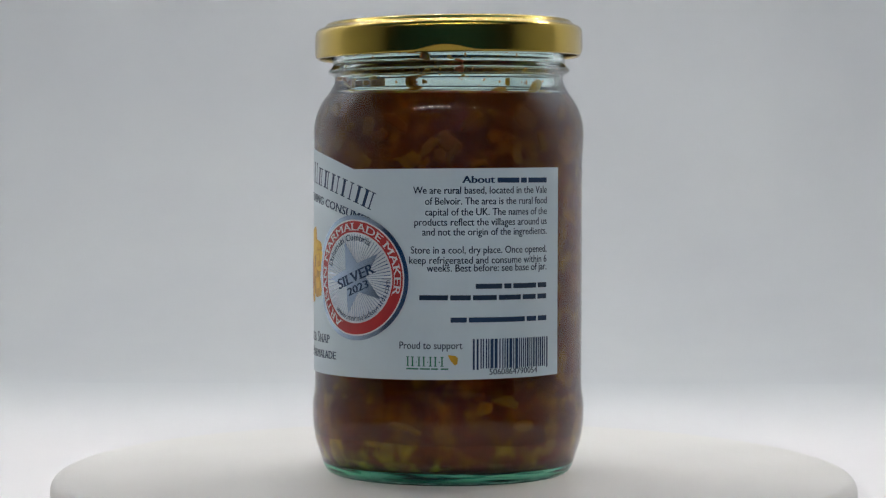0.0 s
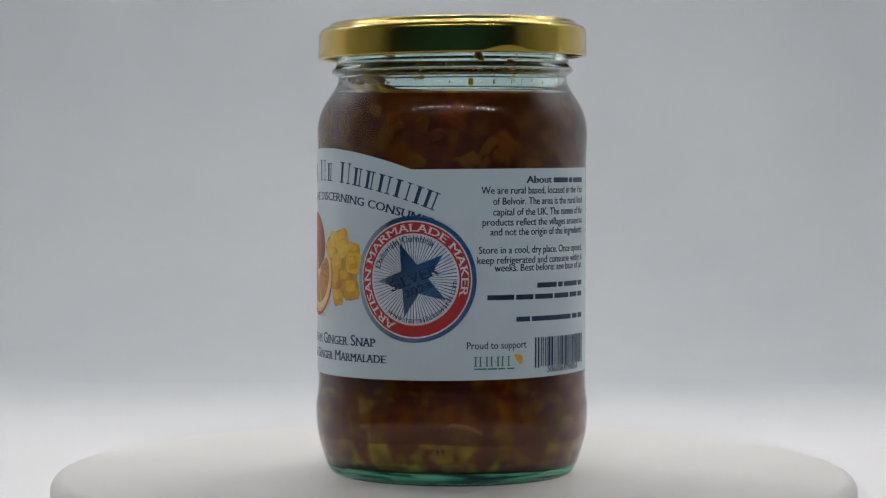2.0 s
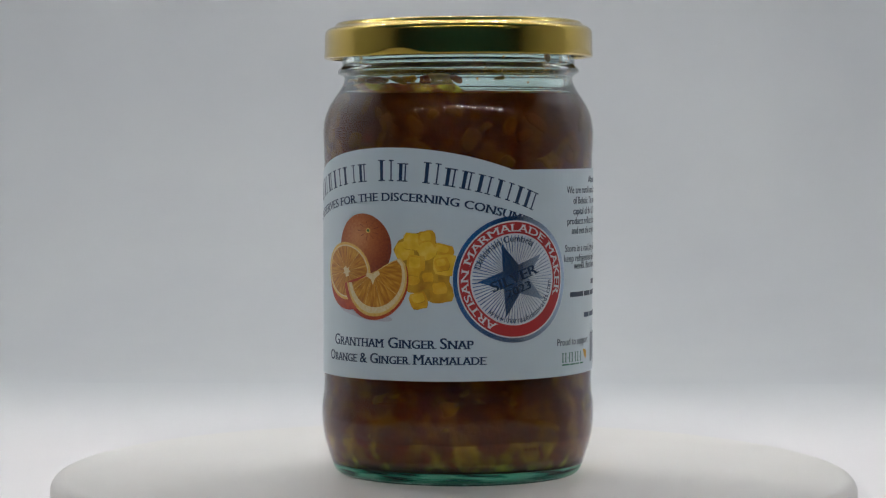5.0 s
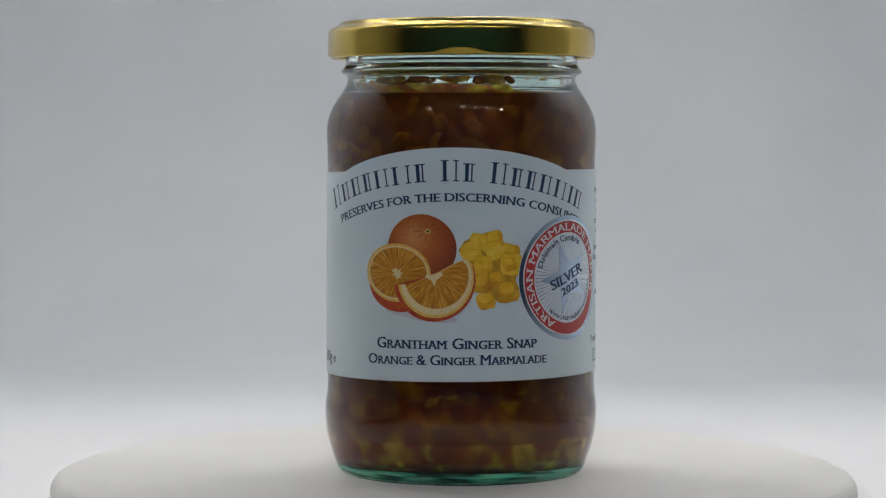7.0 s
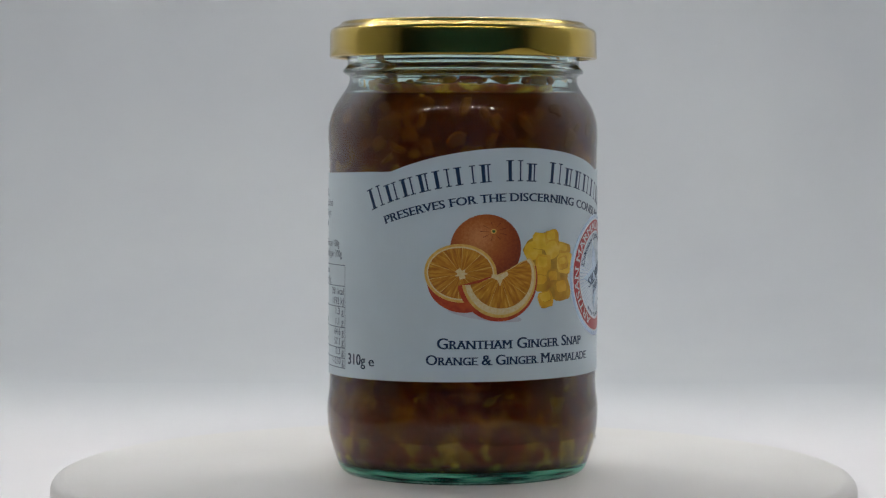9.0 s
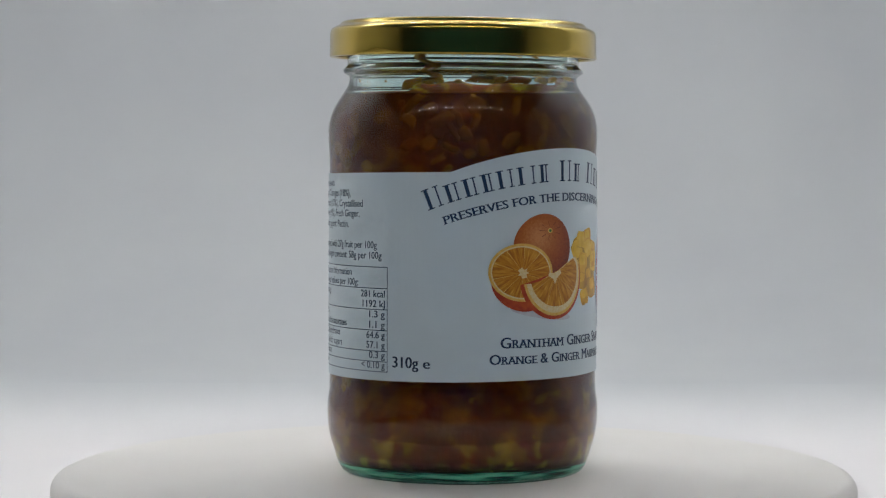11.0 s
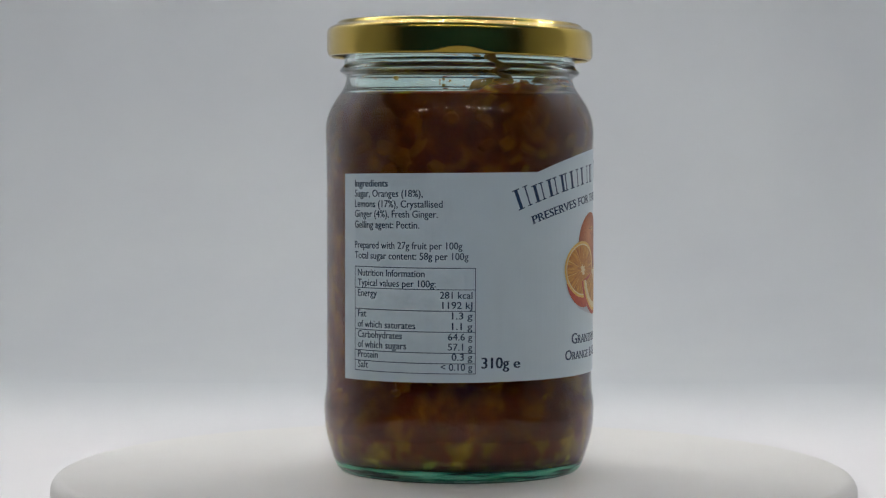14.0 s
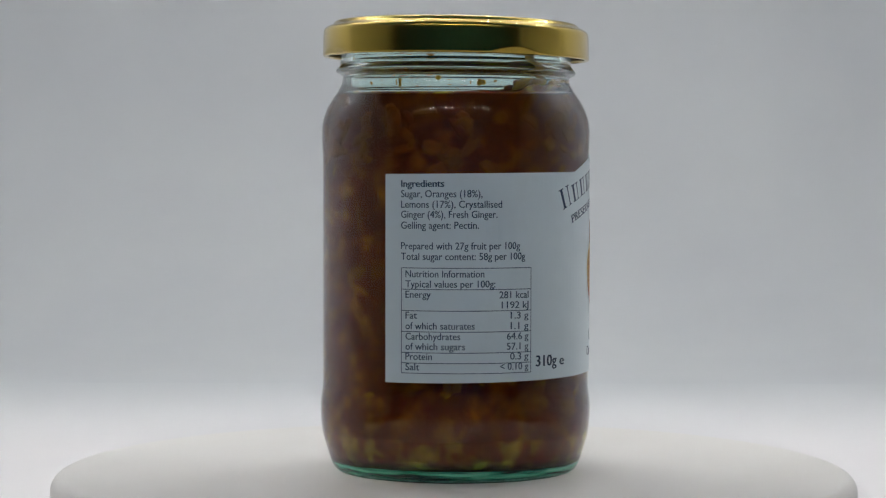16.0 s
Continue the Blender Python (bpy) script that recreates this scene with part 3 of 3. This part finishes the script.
def build_label(jar):
    xs = [-85.3 + 176.7 * i / 110 for i in range(111)] + [-30.6, 34.0]
    bm = bmesh.new()
    xs = sorted(xs)
    lo = [bm.verts.new((x, 26.2 + 0.0098 * x, 0)) for x in xs]
    hi = [bm.verts.new((x, top_edge(x), 0)) for x in xs]
    for i in range(len(xs) - 1):
        bm.faces.new((lo[i], lo[i + 1], hi[i + 1], hi[i]))
    label = part("label", lay(bm, 0.0, 1000, 0.16), PAPER, jar, "white wraparound paper label with navy print")
    front(label)
    left_side(label)
    right_side(label)
    seal(jar)
    return label


def front(label):
    B = [0.72, 0.62, 0.62, 0.52, 0.74, 0.86, 0.50, -0.45, 0.74, 0.50, -0.45, 0.72, 0.54, 0.52, 0.66, 0.74, 0.30, 0.60]
    total = sum(abs(w) + (0.10 if w > 0 else 0) for w in B) - 0.10
    x = 0.0
    for k, w in enumerate(B):
        if w < 0:
            x -= w
            continue
        h = 1.0 if k == 0 or B[k - 1] < 0 else 0.86
        for x0, x1 in ((x + 0.10, x + 0.24), (x + w - 0.17, x + w - 0.11)):
            bm = bmesh.new()
            quad(bm, x0, 0.05, x1, h - 0.05)
            for y in (0, h - 0.05):
                quad(bm, x0 - 0.08, y, x1 + 0.08, y + 0.05)
            write_arc(label, "", 1.9, 75.5 - 102.0, 102.0, -21.9, 21.8, 5.2, NAVY, name="name_bar", source=(bm, total))
        x += w + 0.10
    write_arc(label, "Preserves for the Discerning Consumer".upper(), 3.0, 70.6 - 108.0, 108.0, -18.8, 19.8, 2.0, NAVY, 0.020, serif=True)
    write(label, "Grantham Ginger Snap", -18.0, 34.2, 23.9, 34.4, 2.65, NAVY, 0.019, True, serif=True)
    write(label, "Orange & Ginger Marmalade", -20.8, 30.2, 26.9, 30.5, 2.45, NAVY, 0.019, True, serif=True)
    fruit(label)


def print_material(name, stops, scale, kind="UV", detail=5, rough=0.4):
    m = principled(name, (0.5, 0.3, 0.1), rough)
    return base(m, ramp(m, noise_tex(m, scale, detail, kind), stops))


def radial_flesh(name, cx, cy, rays, inner, outer):
    """Juice sacs that run out from a point, for a printed slice."""
    m = principled(name, (0.6, 0.3, 0.05), 0.4)
    nt = m.node_tree
    sub = nt.nodes.new("ShaderNodeVectorMath")
    sub.operation = "SUBTRACT"
    sub.inputs[1].default_value = (cx, cy, 0)
    nt.links.new(coord(m, "UV"), sub.inputs[0])
    sep = nt.nodes.new("ShaderNodeSeparateXYZ")
    nt.links.new(sub.outputs[0], sep.inputs[0])
    ang = nt.nodes.new("ShaderNodeMath")
    ang.operation = "ARCTAN2"
    nt.links.new(sep.outputs["Y"], ang.inputs[0])
    nt.links.new(sep.outputs["X"], ang.inputs[1])
    dist = nt.nodes.new("ShaderNodeVectorMath")
    dist.operation = "LENGTH"
    nt.links.new(sub.outputs[0], dist.inputs[0])
    comb = nt.nodes.new("ShaderNodeCombineXYZ")
    mul = nt.nodes.new("ShaderNodeMath")
    mul.operation = "MULTIPLY"
    mul.inputs[1].default_value = rays
    nt.links.new(ang.outputs[0], mul.inputs[0])
    nt.links.new(mul.outputs[0], comb.inputs["X"])
    slow = nt.nodes.new("ShaderNodeMath")
    slow.operation = "MULTIPLY"
    slow.inputs[1].default_value = 0.32
    nt.links.new(dist.outputs["Value"], slow.inputs[0])
    nt.links.new(slow.outputs[0], comb.inputs["Y"])
    n = nt.nodes.new("ShaderNodeTexNoise")
    n.inputs["Scale"].default_value = 0.9
    n.inputs["Detail"].default_value = 4
    nt.links.new(comb.outputs[0], n.inputs["Vector"])
    return base(m, ramp(m, n.outputs["Fac"], [(0.30, inner), (0.50, outer), (0.72, (0.72, 0.38, 0.045))]))


def round_skin(name, cx, cy, reach):
    """The print of a round orange: pale towards the lit side, red-brown at the rim, with pores."""
    m = principled(name, (0.6, 0.2, 0.03), 0.4)
    nt = m.node_tree
    d = nt.nodes.new("ShaderNodeVectorMath")
    d.operation = "DISTANCE"
    d.inputs[1].default_value = (cx, cy, 0)
    nt.links.new(coord(m, "UV"), d.inputs[0])
    n = nt.nodes.new("ShaderNodeMath")
    n.operation = "MULTIPLY_ADD"
    n.inputs[1].default_value = 1 / reach
    nt.links.new(d.outputs["Value"], n.inputs[0])
    pores = nt.nodes.new("ShaderNodeMapRange")
    pores.inputs["To Min"].default_value, pores.inputs["To Max"].default_value = -0.34, 0.34
    nt.links.new(noise_tex(m, 1.5, 6, "UV", 0.7), pores.inputs["Value"])
    nt.links.new(pores.outputs["Result"], n.inputs[2])
    return base(m, ramp(m, n.outputs[0], [(0.05, (0.62, 0.25, 0.08)), (0.35, (0.46, 0.125, 0.025)), (0.65, (0.32, 0.062, 0.014)), (0.95, (0.17, 0.025, 0.010))]))


def fruit(label):
    skin = round_skin("printed_orange_skin", -7.6, 61.6, 13.0)
    skin_dark = print_material("printed_deep_orange_skin", [(0.3, (0.40, 0.03, 0.015)), (0.7, (0.58, 0.10, 0.02))], 0.5)
    rind = print_material("printed_rind", [(0.3, (0.70, 0.40, 0.06)), (0.7, (0.78, 0.54, 0.16))], 0.8)
    pith = print_material("printed_pith", [(0.3, (0.72, 0.55, 0.24)), (0.7, (0.78, 0.68, 0.42))], 1.5)
    flesh_a = radial_flesh("printed_half_flesh", -12.0, 52.8, 11.0, (0.36, 0.10, 0.007), (0.53, 0.20, 0.012))
    flesh_b = radial_flesh("printed_wedge_flesh", -2.4, 53.6, 11.0, (0.38, 0.115, 0.007), (0.55, 0.22, 0.012))
    shade = print_material("printed_pale_shade", [(0.3, (0.52, 0.54, 0.58)), (0.7, (0.60, 0.62, 0.66))], 1.0)
    stem = printed("printed_stem", (0.05, 0.16, 0.03))
    crease = print_material("printed_crease", [(0.3, (0.16, 0.03, 0.01)), (0.7, (0.26, 0.05, 0.015))], 0.6)
    deep = print_material("printed_ginger_shade", [(0.3, (0.40, 0.19, 0.01)), (0.7, (0.60, 0.33, 0.02))], 0.6)
    up = iter(0.03 + 0.0018 * k for k in range(140))

    def put(name, pts, mat):
        part(name, lay(poly(pts), next(up), 0.5), mat, label)

    put("printed_shadow", ring_points(-6.0, 42.6, 9.5, 1.3, 32, tilt=-8), shade)
    rng = random.Random(3)
    put("printed_ginger", [(3.6, 58.6), (5.0, 60.8), (8.0, 62.4), (11.0, 63.0), (14.2, 62.6), (15.0, 60.0), (18.0, 59.0), (18.4, 54.0), (17.6, 46.8), (14.0, 45.6), (8.2, 48.6), (7.0, 52.0)], deep)
    tones = [print_material("printed_ginger", [(0.30, d), (0.5, m), (0.72, l)], 0.30, detail=3)
             for d, m, l in (((0.62, 0.28, 0.008), (0.76, 0.41, 0.015), (0.84, 0.52, 0.05)), ((0.72, 0.41, 0.015), (0.82, 0.51, 0.03), (0.88, 0.62, 0.10)),
                             ((0.44, 0.18, 0.008), (0.58, 0.29, 0.012), (0.70, 0.40, 0.03)))]
    for x, y, w, h, t, turn in ((6.6, 58.4, 3.0, 2.6, 1, 10), (9.0, 60.6, 3.2, 2.4, 1, -8), (12.4, 61.4, 2.5, 2.3, 0, 8), (16.6, 58.6, 3.0, 1.8, 0, -14), (9.2, 50.6, 3.2, 2.6, 2, 10),
                                (12.4, 58.4, 2.6, 2.4, 1, 24), (9.6, 54.9, 2.9, 3.0, 0, -6), (13.0, 51.4, 2.6, 2.6, 2, 4), (16.0, 48.6, 3.4, 3.2, 2, 8), (17.0, 55.0, 3.5, 3.0, 1, -4),
                                (16.2, 55.2, 2.2, 1.9, 0, 6), (10.3, 46.2, 2.6, 2.4, 0, 12), (10.6, 46.8, 1.6, 1.3, 1, 18)):
        pts = []
        for k in range(14):
            a = 2 * math.pi * k / 14
            q = 1 / max(abs(math.cos(a)), abs(math.sin(a))) ** 0.75
            q *= rng.uniform(0.9, 1.06)
            px, py = w * q * math.cos(a) * 0.88, h * q * math.sin(a) * 0.88
            c, s = math.cos(radians(turn)), math.sin(radians(turn))
            pts.append((x + c * px - s * py, y + s * px + c * py))
        put("printed_ginger_edge", [(px + 0.08, py - 0.14) for px, py in pts], tones[2])
        put("printed_ginger", pts, tones[t])
        put("printed_ginger_face", [(x - 0.1 * w + 0.62 * (px - x), y + 0.22 * h + 0.52 * (py - y)) for px, py in pts], tones[(1, 1, 0)[t]])
    put("printed_orange", ring_points(-5.8, 58.9, 8.95, 8.5, 56), skin)
    put("printed_stem", ring_points(-4.0, 63.2, 0.75, 0.62, 16), rind)
    put("printed_stem", ring_points(-4.0, 63.2, 0.45, 0.36, 12), stem)
    for k in range(9):
        a = radians(20 + 40 * k)
        c, s = math.cos(a), math.sin(a)
        put("printed_crease", [(-4.0 + 0.9 * c, 63.2 + 0.8 * s), (-4.0 + 3.4 * c - 0.10 * s, 63.2 + 2.3 * s + 0.10 * c), (-4.0 + 3.4 * c + 0.10 * s, 63.2 + 2.3 * s - 0.10 * c)], crease)
    put("printed_half_skin", ring_points(-11.6, 50.8, 8.9, 7.6, 56, tilt=-6), skin_dark)
    put("printed_half_rind", ring_points(-12.2, 52.9, 9.0, 7.2, 56, tilt=-4), rind)
    put("printed_half_pith", ring_points(-12.2, 52.9, 8.35, 6.6, 56, tilt=-4), pith)
    put("printed_half_flesh", ring_points(-12.2, 52.9, 8.0, 6.25, 56, tilt=-4), flesh_a)
    for k in range(10):
        a = radians(14 + 36 * k)
        c, s = math.cos(a), math.sin(a)
        put("printed_membrane", [(-12.0, 52.8), (-12.2 + 8.0 * c - 0.10 * s, 52.9 + 6.3 * s + 0.10 * c), (-12.2 + 8.0 * c + 0.10 * s, 52.9 + 6.3 * s - 0.10 * c)], rind)
    star = []
    for k in range(14):
        q = (1.7, 0.9)[k % 2]
        star.append((-12.0 + q * math.cos(radians(k * 25.7)), 52.8 + 0.85 * q * math.sin(radians(k * 25.7))))
    put("printed_half_core", star, pith)
    put("printed_wedge_skin", ring_points(-2.6, 51.4, 10.4, 10.4, 40, 189, 378) + [(6.0, 55.2), (-2.6, 51.5), (-9.4, 49.5)], skin_dark)
    put("printed_wedge_rind", ring_points(-2.3, 51.9, 9.7, 10.0, 40, 191, 380) + [(5.6, 56.6), (3.0, 55.6), (-1.4, 53.2), (-4.0, 52.2), (-8.8, 50.0)], rind)
    put("printed_wedge_pith", ring_points(-2.2, 52.0, 9.1, 9.35, 40, 192, 379) + [(5.2, 56.4), (3.0, 55.4), (-1.5, 53.0), (-4.0, 52.1), (-8.6, 50.1)], pith)
    put("printed_wedge_flesh", ring_points(-2.0, 52.3, 8.1, 8.1, 40, 195, 378) + [(4.6, 56.0), (3.0, 55.3), (-1.6, 52.9), (-4.0, 52.0), (-7.8, 50.5)], flesh_b)
    for k in range(4):
        a = radians(-150 + 38 * k)
        c, q = math.cos(a), math.sin(a)
        put("printed_membrane", [(-2.4, 52.2), (-2.0 + 8.0 * c - 0.09 * q, 52.3 + 8.0 * q + 0.09 * c), (-2.0 + 8.0 * c + 0.09 * q, 52.3 + 8.0 * q - 0.09 * c)], rind)
    put("printed_wedge_core", [(-4.6, 51.9), (-3.0, 51.1), (-2.4, 49.7), (-1.7, 51.3), (-0.2, 52.5), (-0.6, 53.3), (-2.4, 52.5), (-4.4, 52.7)], pith)


def left_side(label):
    x = -80.9
    write(label, "Ingredients", x, 74.0, -70.0, 74.1, 1.7, PALE_INK, 0.028)
    for text, y, x1 in (("Sugar, Oranges (18%),", 71.5, -60.4), ("Lemons (17%), Crystallised", 68.9, -55.4), ("Ginger (4%), Fresh Ginger.", 66.4, -56.6), ("Gelling agent: Pectin.", 63.7, -61.3),
                        ("Prepared with 27g fruit per 100g", 58.6, -50.5), ("Total sugar content: 58g per 100g", 56.0, -49.0)):
        write(label, text, x, y, x1, y + 0.05, 1.75, PALE_INK)
    l, r, w = -80.7, -47.3, 0.17
    rules = [(l, y - w / 2, r, y + w / 2) for y in (54.0, 48.7, 43.4, 38.2, 33.0, 30.4, 27.9)]
    for rule in rules + [(l - w, 27.82, l, 54.08), (r, 27.82, r + w, 54.08)]:
        bm = bmesh.new()
        quad(bm, *rule)
        part("table_rule", lay(bm, 0.045, 1.6), PALE_INK, label)
    for text, y, x1 in (("Nutrition Information", 51.7, -59.9), ("Typical values per 100g:", 49.2, -57.1), ("Energy", 46.6, -73.2), ("Fat", 41.4, -76.7), ("of which saturates", 38.8, -62.3),
                        ("Carbohydrates", 36.2, -65.9), ("of which sugars", 33.7, -64.7), ("Protein", 31.2, -72.9), ("Salt", 28.6, -76.1)):
        write(label, text, -79.7, y, x1, y + 0.05, 1.7, PALE_INK)
    for text, y, w in (("281 kcal", 46.5, 8.0), ("1192 kJ", 44.0, 7.4), ("1.3 g", 41.4, 5.0), ("1.1 g", 38.8, 5.0), ("64.6 g", 36.2, 6.0), ("57.1 g", 33.7, 6.0), ("0.3 g", 31.2, 5.1), ("< 0.10 g", 28.7, 7.8)):
        write(label, text, -48.0 - w, y, -48.0, y, 1.7, PALE_INK)
    write(label, "310g", -45.7, 29.2, -38.7, 29.2, 2.7, GREY_INK, 0.022)
    write(label, "e", -37.4, 29.2, -35.7, 29.2, 2.4, GREY_INK, 0.022)


def right_side(label):
    r = 86.9
    write(label, "About", 63.3, 75.1, 71.4, 75.15, 1.7, NAVY, 0.028)
    write(label, [7, 2, 7], 72.2, 75.15, r, 75.3, 1.7, NAVY, name="name_bar")
    for text, y, x0 in (("We are rural based, located in the Vale", 72.5, 51.2), ("of Belvoir. The area is the rural food", 69.85, 54.2), ("capital of the UK. The names of the", 67.2, 54.2), ("products reflect the villages around us", 64.7, 51.5),
                        ("and not the origin of the ingredients.", 62.3, 53.5), ("Store in a cool, dry place. Once opened,", 57.85, 50.6), ("keep refrigerated and consume within 6", 55.35, 50.2), ("weeks. Best before: see base of jar.", 53.45, 54.6)):
        write(label, text, x0, y - 0.1, r, y + 0.1, 1.75, GREY_INK)
    write(label, [7, 2, 7, 3], 66.7, 49.1, r, 49.1, 1.7, GREY_INK, name="name_bar")
    write(label, [7, 5, 6, 6, 4, 3], 52.8, 46.3, r, 46.3, 1.7, GREY_INK, name="address_bar")
    write(label, [4, 15, 3, 3], 60.5, 40.85, r + 0.1, 40.75, 1.7, NAVY, name="web_address_bar")
    write(label, "Proud to support", 47.7, 34.3, 63.4, 34.4, 1.75, GREY_INK)
    for k in range(4):
        bm = bmesh.new()
        for x in (49.7 + 2.85 * k, 50.9 + 2.85 * k)[:1 if k == 3 else 2]:
            quad(bm, x, 30.2, x + 0.36, 32.3)
            for y in (30.05, 32.3):
                quad(bm, x - 0.22, y, x + 0.58, y + 0.15)
        if k < 3:
            quad(bm, 51.95 + 2.85 * k, 31.0, 52.2 + 2.85 * k, 31.25)
        part("charity_mark_bar", lay(bm, 0.05, 4), GREEN_INK, label)
    for x0, x1 in ((49.5, 52.6), (52.9, 55.4), (55.7, 60.0)):
        bm = bmesh.new()
        quad(bm, x0, 29.25, x1, 29.6)
        part("charity_mark_bar", lay(bm, 0.05, 4), GREEN_INK, label)
    part("charity_wheat", lay(poly([(59.8, 32.9), (60.6, 31.4), (61.6, 30.3), (62.2, 30.7), (62.3, 32.2), (61.7, 32.7), (61.2, 31.9), (60.7, 32.8)]), 0.05, 4), YELLOW_INK, label)
    rng = random.Random(5)
    bm = bmesh.new()
    x = 66.0
    while x < 87.4:
        w = rng.choice((0.33, 0.33, 0.5, 0.8))
        guard = x < 67 or 76.2 < x < 77.2 or x > 86.6
        quad(bm, x, 29.5 if not guard else 29.2, min(x + w, 87.7), 36.8)
        x += w + rng.choice((0.26, 0.26, 0.46))
    tagged(part("barcode", lay(bm, 0.05, 4), NAVY, label), kind="stuff")
    write(label, "5060864790054", 70.2, 27.95, 83.8, 28.0, 1.45, GREY_INK, 0.01)


SX, SY = 34.5, 51.4


def seal(jar):
    st = part("award_sticker", lay(poly(ring_points(SX, SY, 15.75, 15.6, 96)), 0.12, 1.6, 0.1), SILVER, jar, "round silver foil award sticker")

    def put(name, bm, lift, mat):
        return part(name, lay(bm, lift, 1.6), mat, st)

    put("foil_ring", annulus(SX, SY, 14.5, 15.6), 0.15, FOIL)
    put("white_line", annulus(SX, SY, 14.15, 14.5), 0.15, WHITE_INK)
    put("red_band", annulus(SX, SY, 11.35, 14.15), 0.15, RED)
    put("white_line", annulus(SX, SY, 11.1, 11.35), 0.15, WHITE_INK)
    for k in range(72):
        bm = bmesh.new()
        a = 2 * math.pi * k / 72
        c, s, w0, w1 = math.cos(a), math.sin(a), 0.04, 0.10
        bm.faces.new([bm.verts.new((SX + r * c - w * s, SY + r * s + w * c, 0)) for r, w in ((2.5, -w0), (10.9, -w1), (10.9, w1), (2.5, w0))])
        put("foil_ray", bm, 0.15, FOIL)
    pts = []
    for k in range(10):
        r, a = (9.6, 3.75)[k % 2], radians(-22 + 36 * k)
        pts.append((SX + r * math.sin(a), SY + r * math.cos(a)))
    put("foil_star", poly(pts), 0.18, FOIL)
    write_arc(st, "ARTISAN MARMALADE MAKER", SX, SY, 11.85, -157, 108, 1.8, WHITE_INK, 0.010, lift=0.20, serif=True)
    write_arc(st, "Dalemain Cumbria", SX, SY, 9.3, -74, 30, 1.55, NAVY, 0.01, lift=0.21)
    write_arc(st, "www.marmaladeawards.com", SX, SY, 10.7, 220, 92, 1.35, NAVY, 0.0, inside=True, lift=0.21)
    for text, w, cap, down, b in (("SILVER", 13.0, 2.5, 0.6, 0.0), ("2023", 7.0, 1.9, 3.6, 0.0)):
        bm, tw = letters(text, 0.02, serif=True)
        t = radians(21)
        for v in bm.verts:
            x, y = (v.co.x / tw - 0.5) * w, v.co.y * cap - cap / 2 - down + 0.9
            v.co = Vector((SX + x * math.cos(t) - y * math.sin(t), SY + x * math.sin(t) + y * math.cos(t), 0))
        part("print", lay(bm, 0.21, 4), NAVY, st)


def date_code(jar):
    """A code stamped on the heel of the glass, too small to read."""
    for k in range(4):
        bm = bmesh.new()
        x = CODE_X + 1.35 * k
        quad(bm, x, CODE_Z + 0.25 * (k % 2), x + 0.85, CODE_Z + 0.35 + 0.25 * (k % 2))
        quad(bm, x + 0.3, CODE_Z - 0.5, x + 0.55, CODE_Z + 0.9 - 0.3 * (k % 2))
        part("date_code_mark", lay(bm, -0.12, 1.6), RUST_INK, jar, "small rust-red stamped mark")


def build_jar():
    jar = thing("marmalade_jar", "glass jar of orange marmalade with gold lid on a turntable", "jar")
    bm = lathe(glass_profile(), 160)
    lean(bm, 0.6, 0.097, 0.103)
    for f in bm.faces:
        f.smooth = True
        f.material_index = 1 if f.calc_center_median().z < 0.0034 else 0
    glass = part("glass", bm, (GLASS, GLASS_BASE), jar, "clear glass body with greenish thick base")
    glass.visible_shadow = False
    slab = [(0, 1.9), (20, 1.8), (28, 1.2), (30.4, 0.6), (31.3, 1.1), (31.6, 2.1), (30.6, 3.1), (26, 3.5), (0, 3.5)]
    part("glass_base", lathe([(r * mm, z * mm) for r, z in slab], 96), GREEN_SLAB, glass, "thick green glass foot", True)
    knobs = bmesh.new()
    for k in range(110):
        a = 2 * math.pi * k / 110
        m = Matrix.Rotation(a, 4, "Z") @ Matrix.Translation((0, -31.0 * mm, 0.66 * mm)) @ Matrix.Diagonal((1.15 * mm, 0.5 * mm, 0.30 * mm, 1))
        bmesh.ops.create_icosphere(knobs, subdivisions=1, radius=1, matrix=m)
    tagged(part("knurled_ring", knobs, GREEN_PALE, glass, "", True), kind="stuff")
    build_marmalade(jar)
    date_code(jar)
    build_lid(jar)
    build_label(jar)
    return jar


build_room()
build_light_box()
PLATTER = build_turntable()
JAR = build_jar()


# ---- what moves ----
def motions():
    jar_rows, disc_rows = [], []
    for k in range(33):
        t = 0.5 * k
        a = radians(SPIN * t)
        x, y = OFF_X * math.cos(a) - OFF_Y * math.sin(a), OFF_X * math.sin(a) + OFF_Y * math.cos(a)
        jar_rows.append((t, pose(x, y, 0.0, 0, 0, SPIN * t)))
        disc_rows.append((t, pose(0, 0, 0, 0, 0, SPIN * t)))
    walk(JAR, jar_rows)
    walk(PLATTER, disc_rows)


motions()
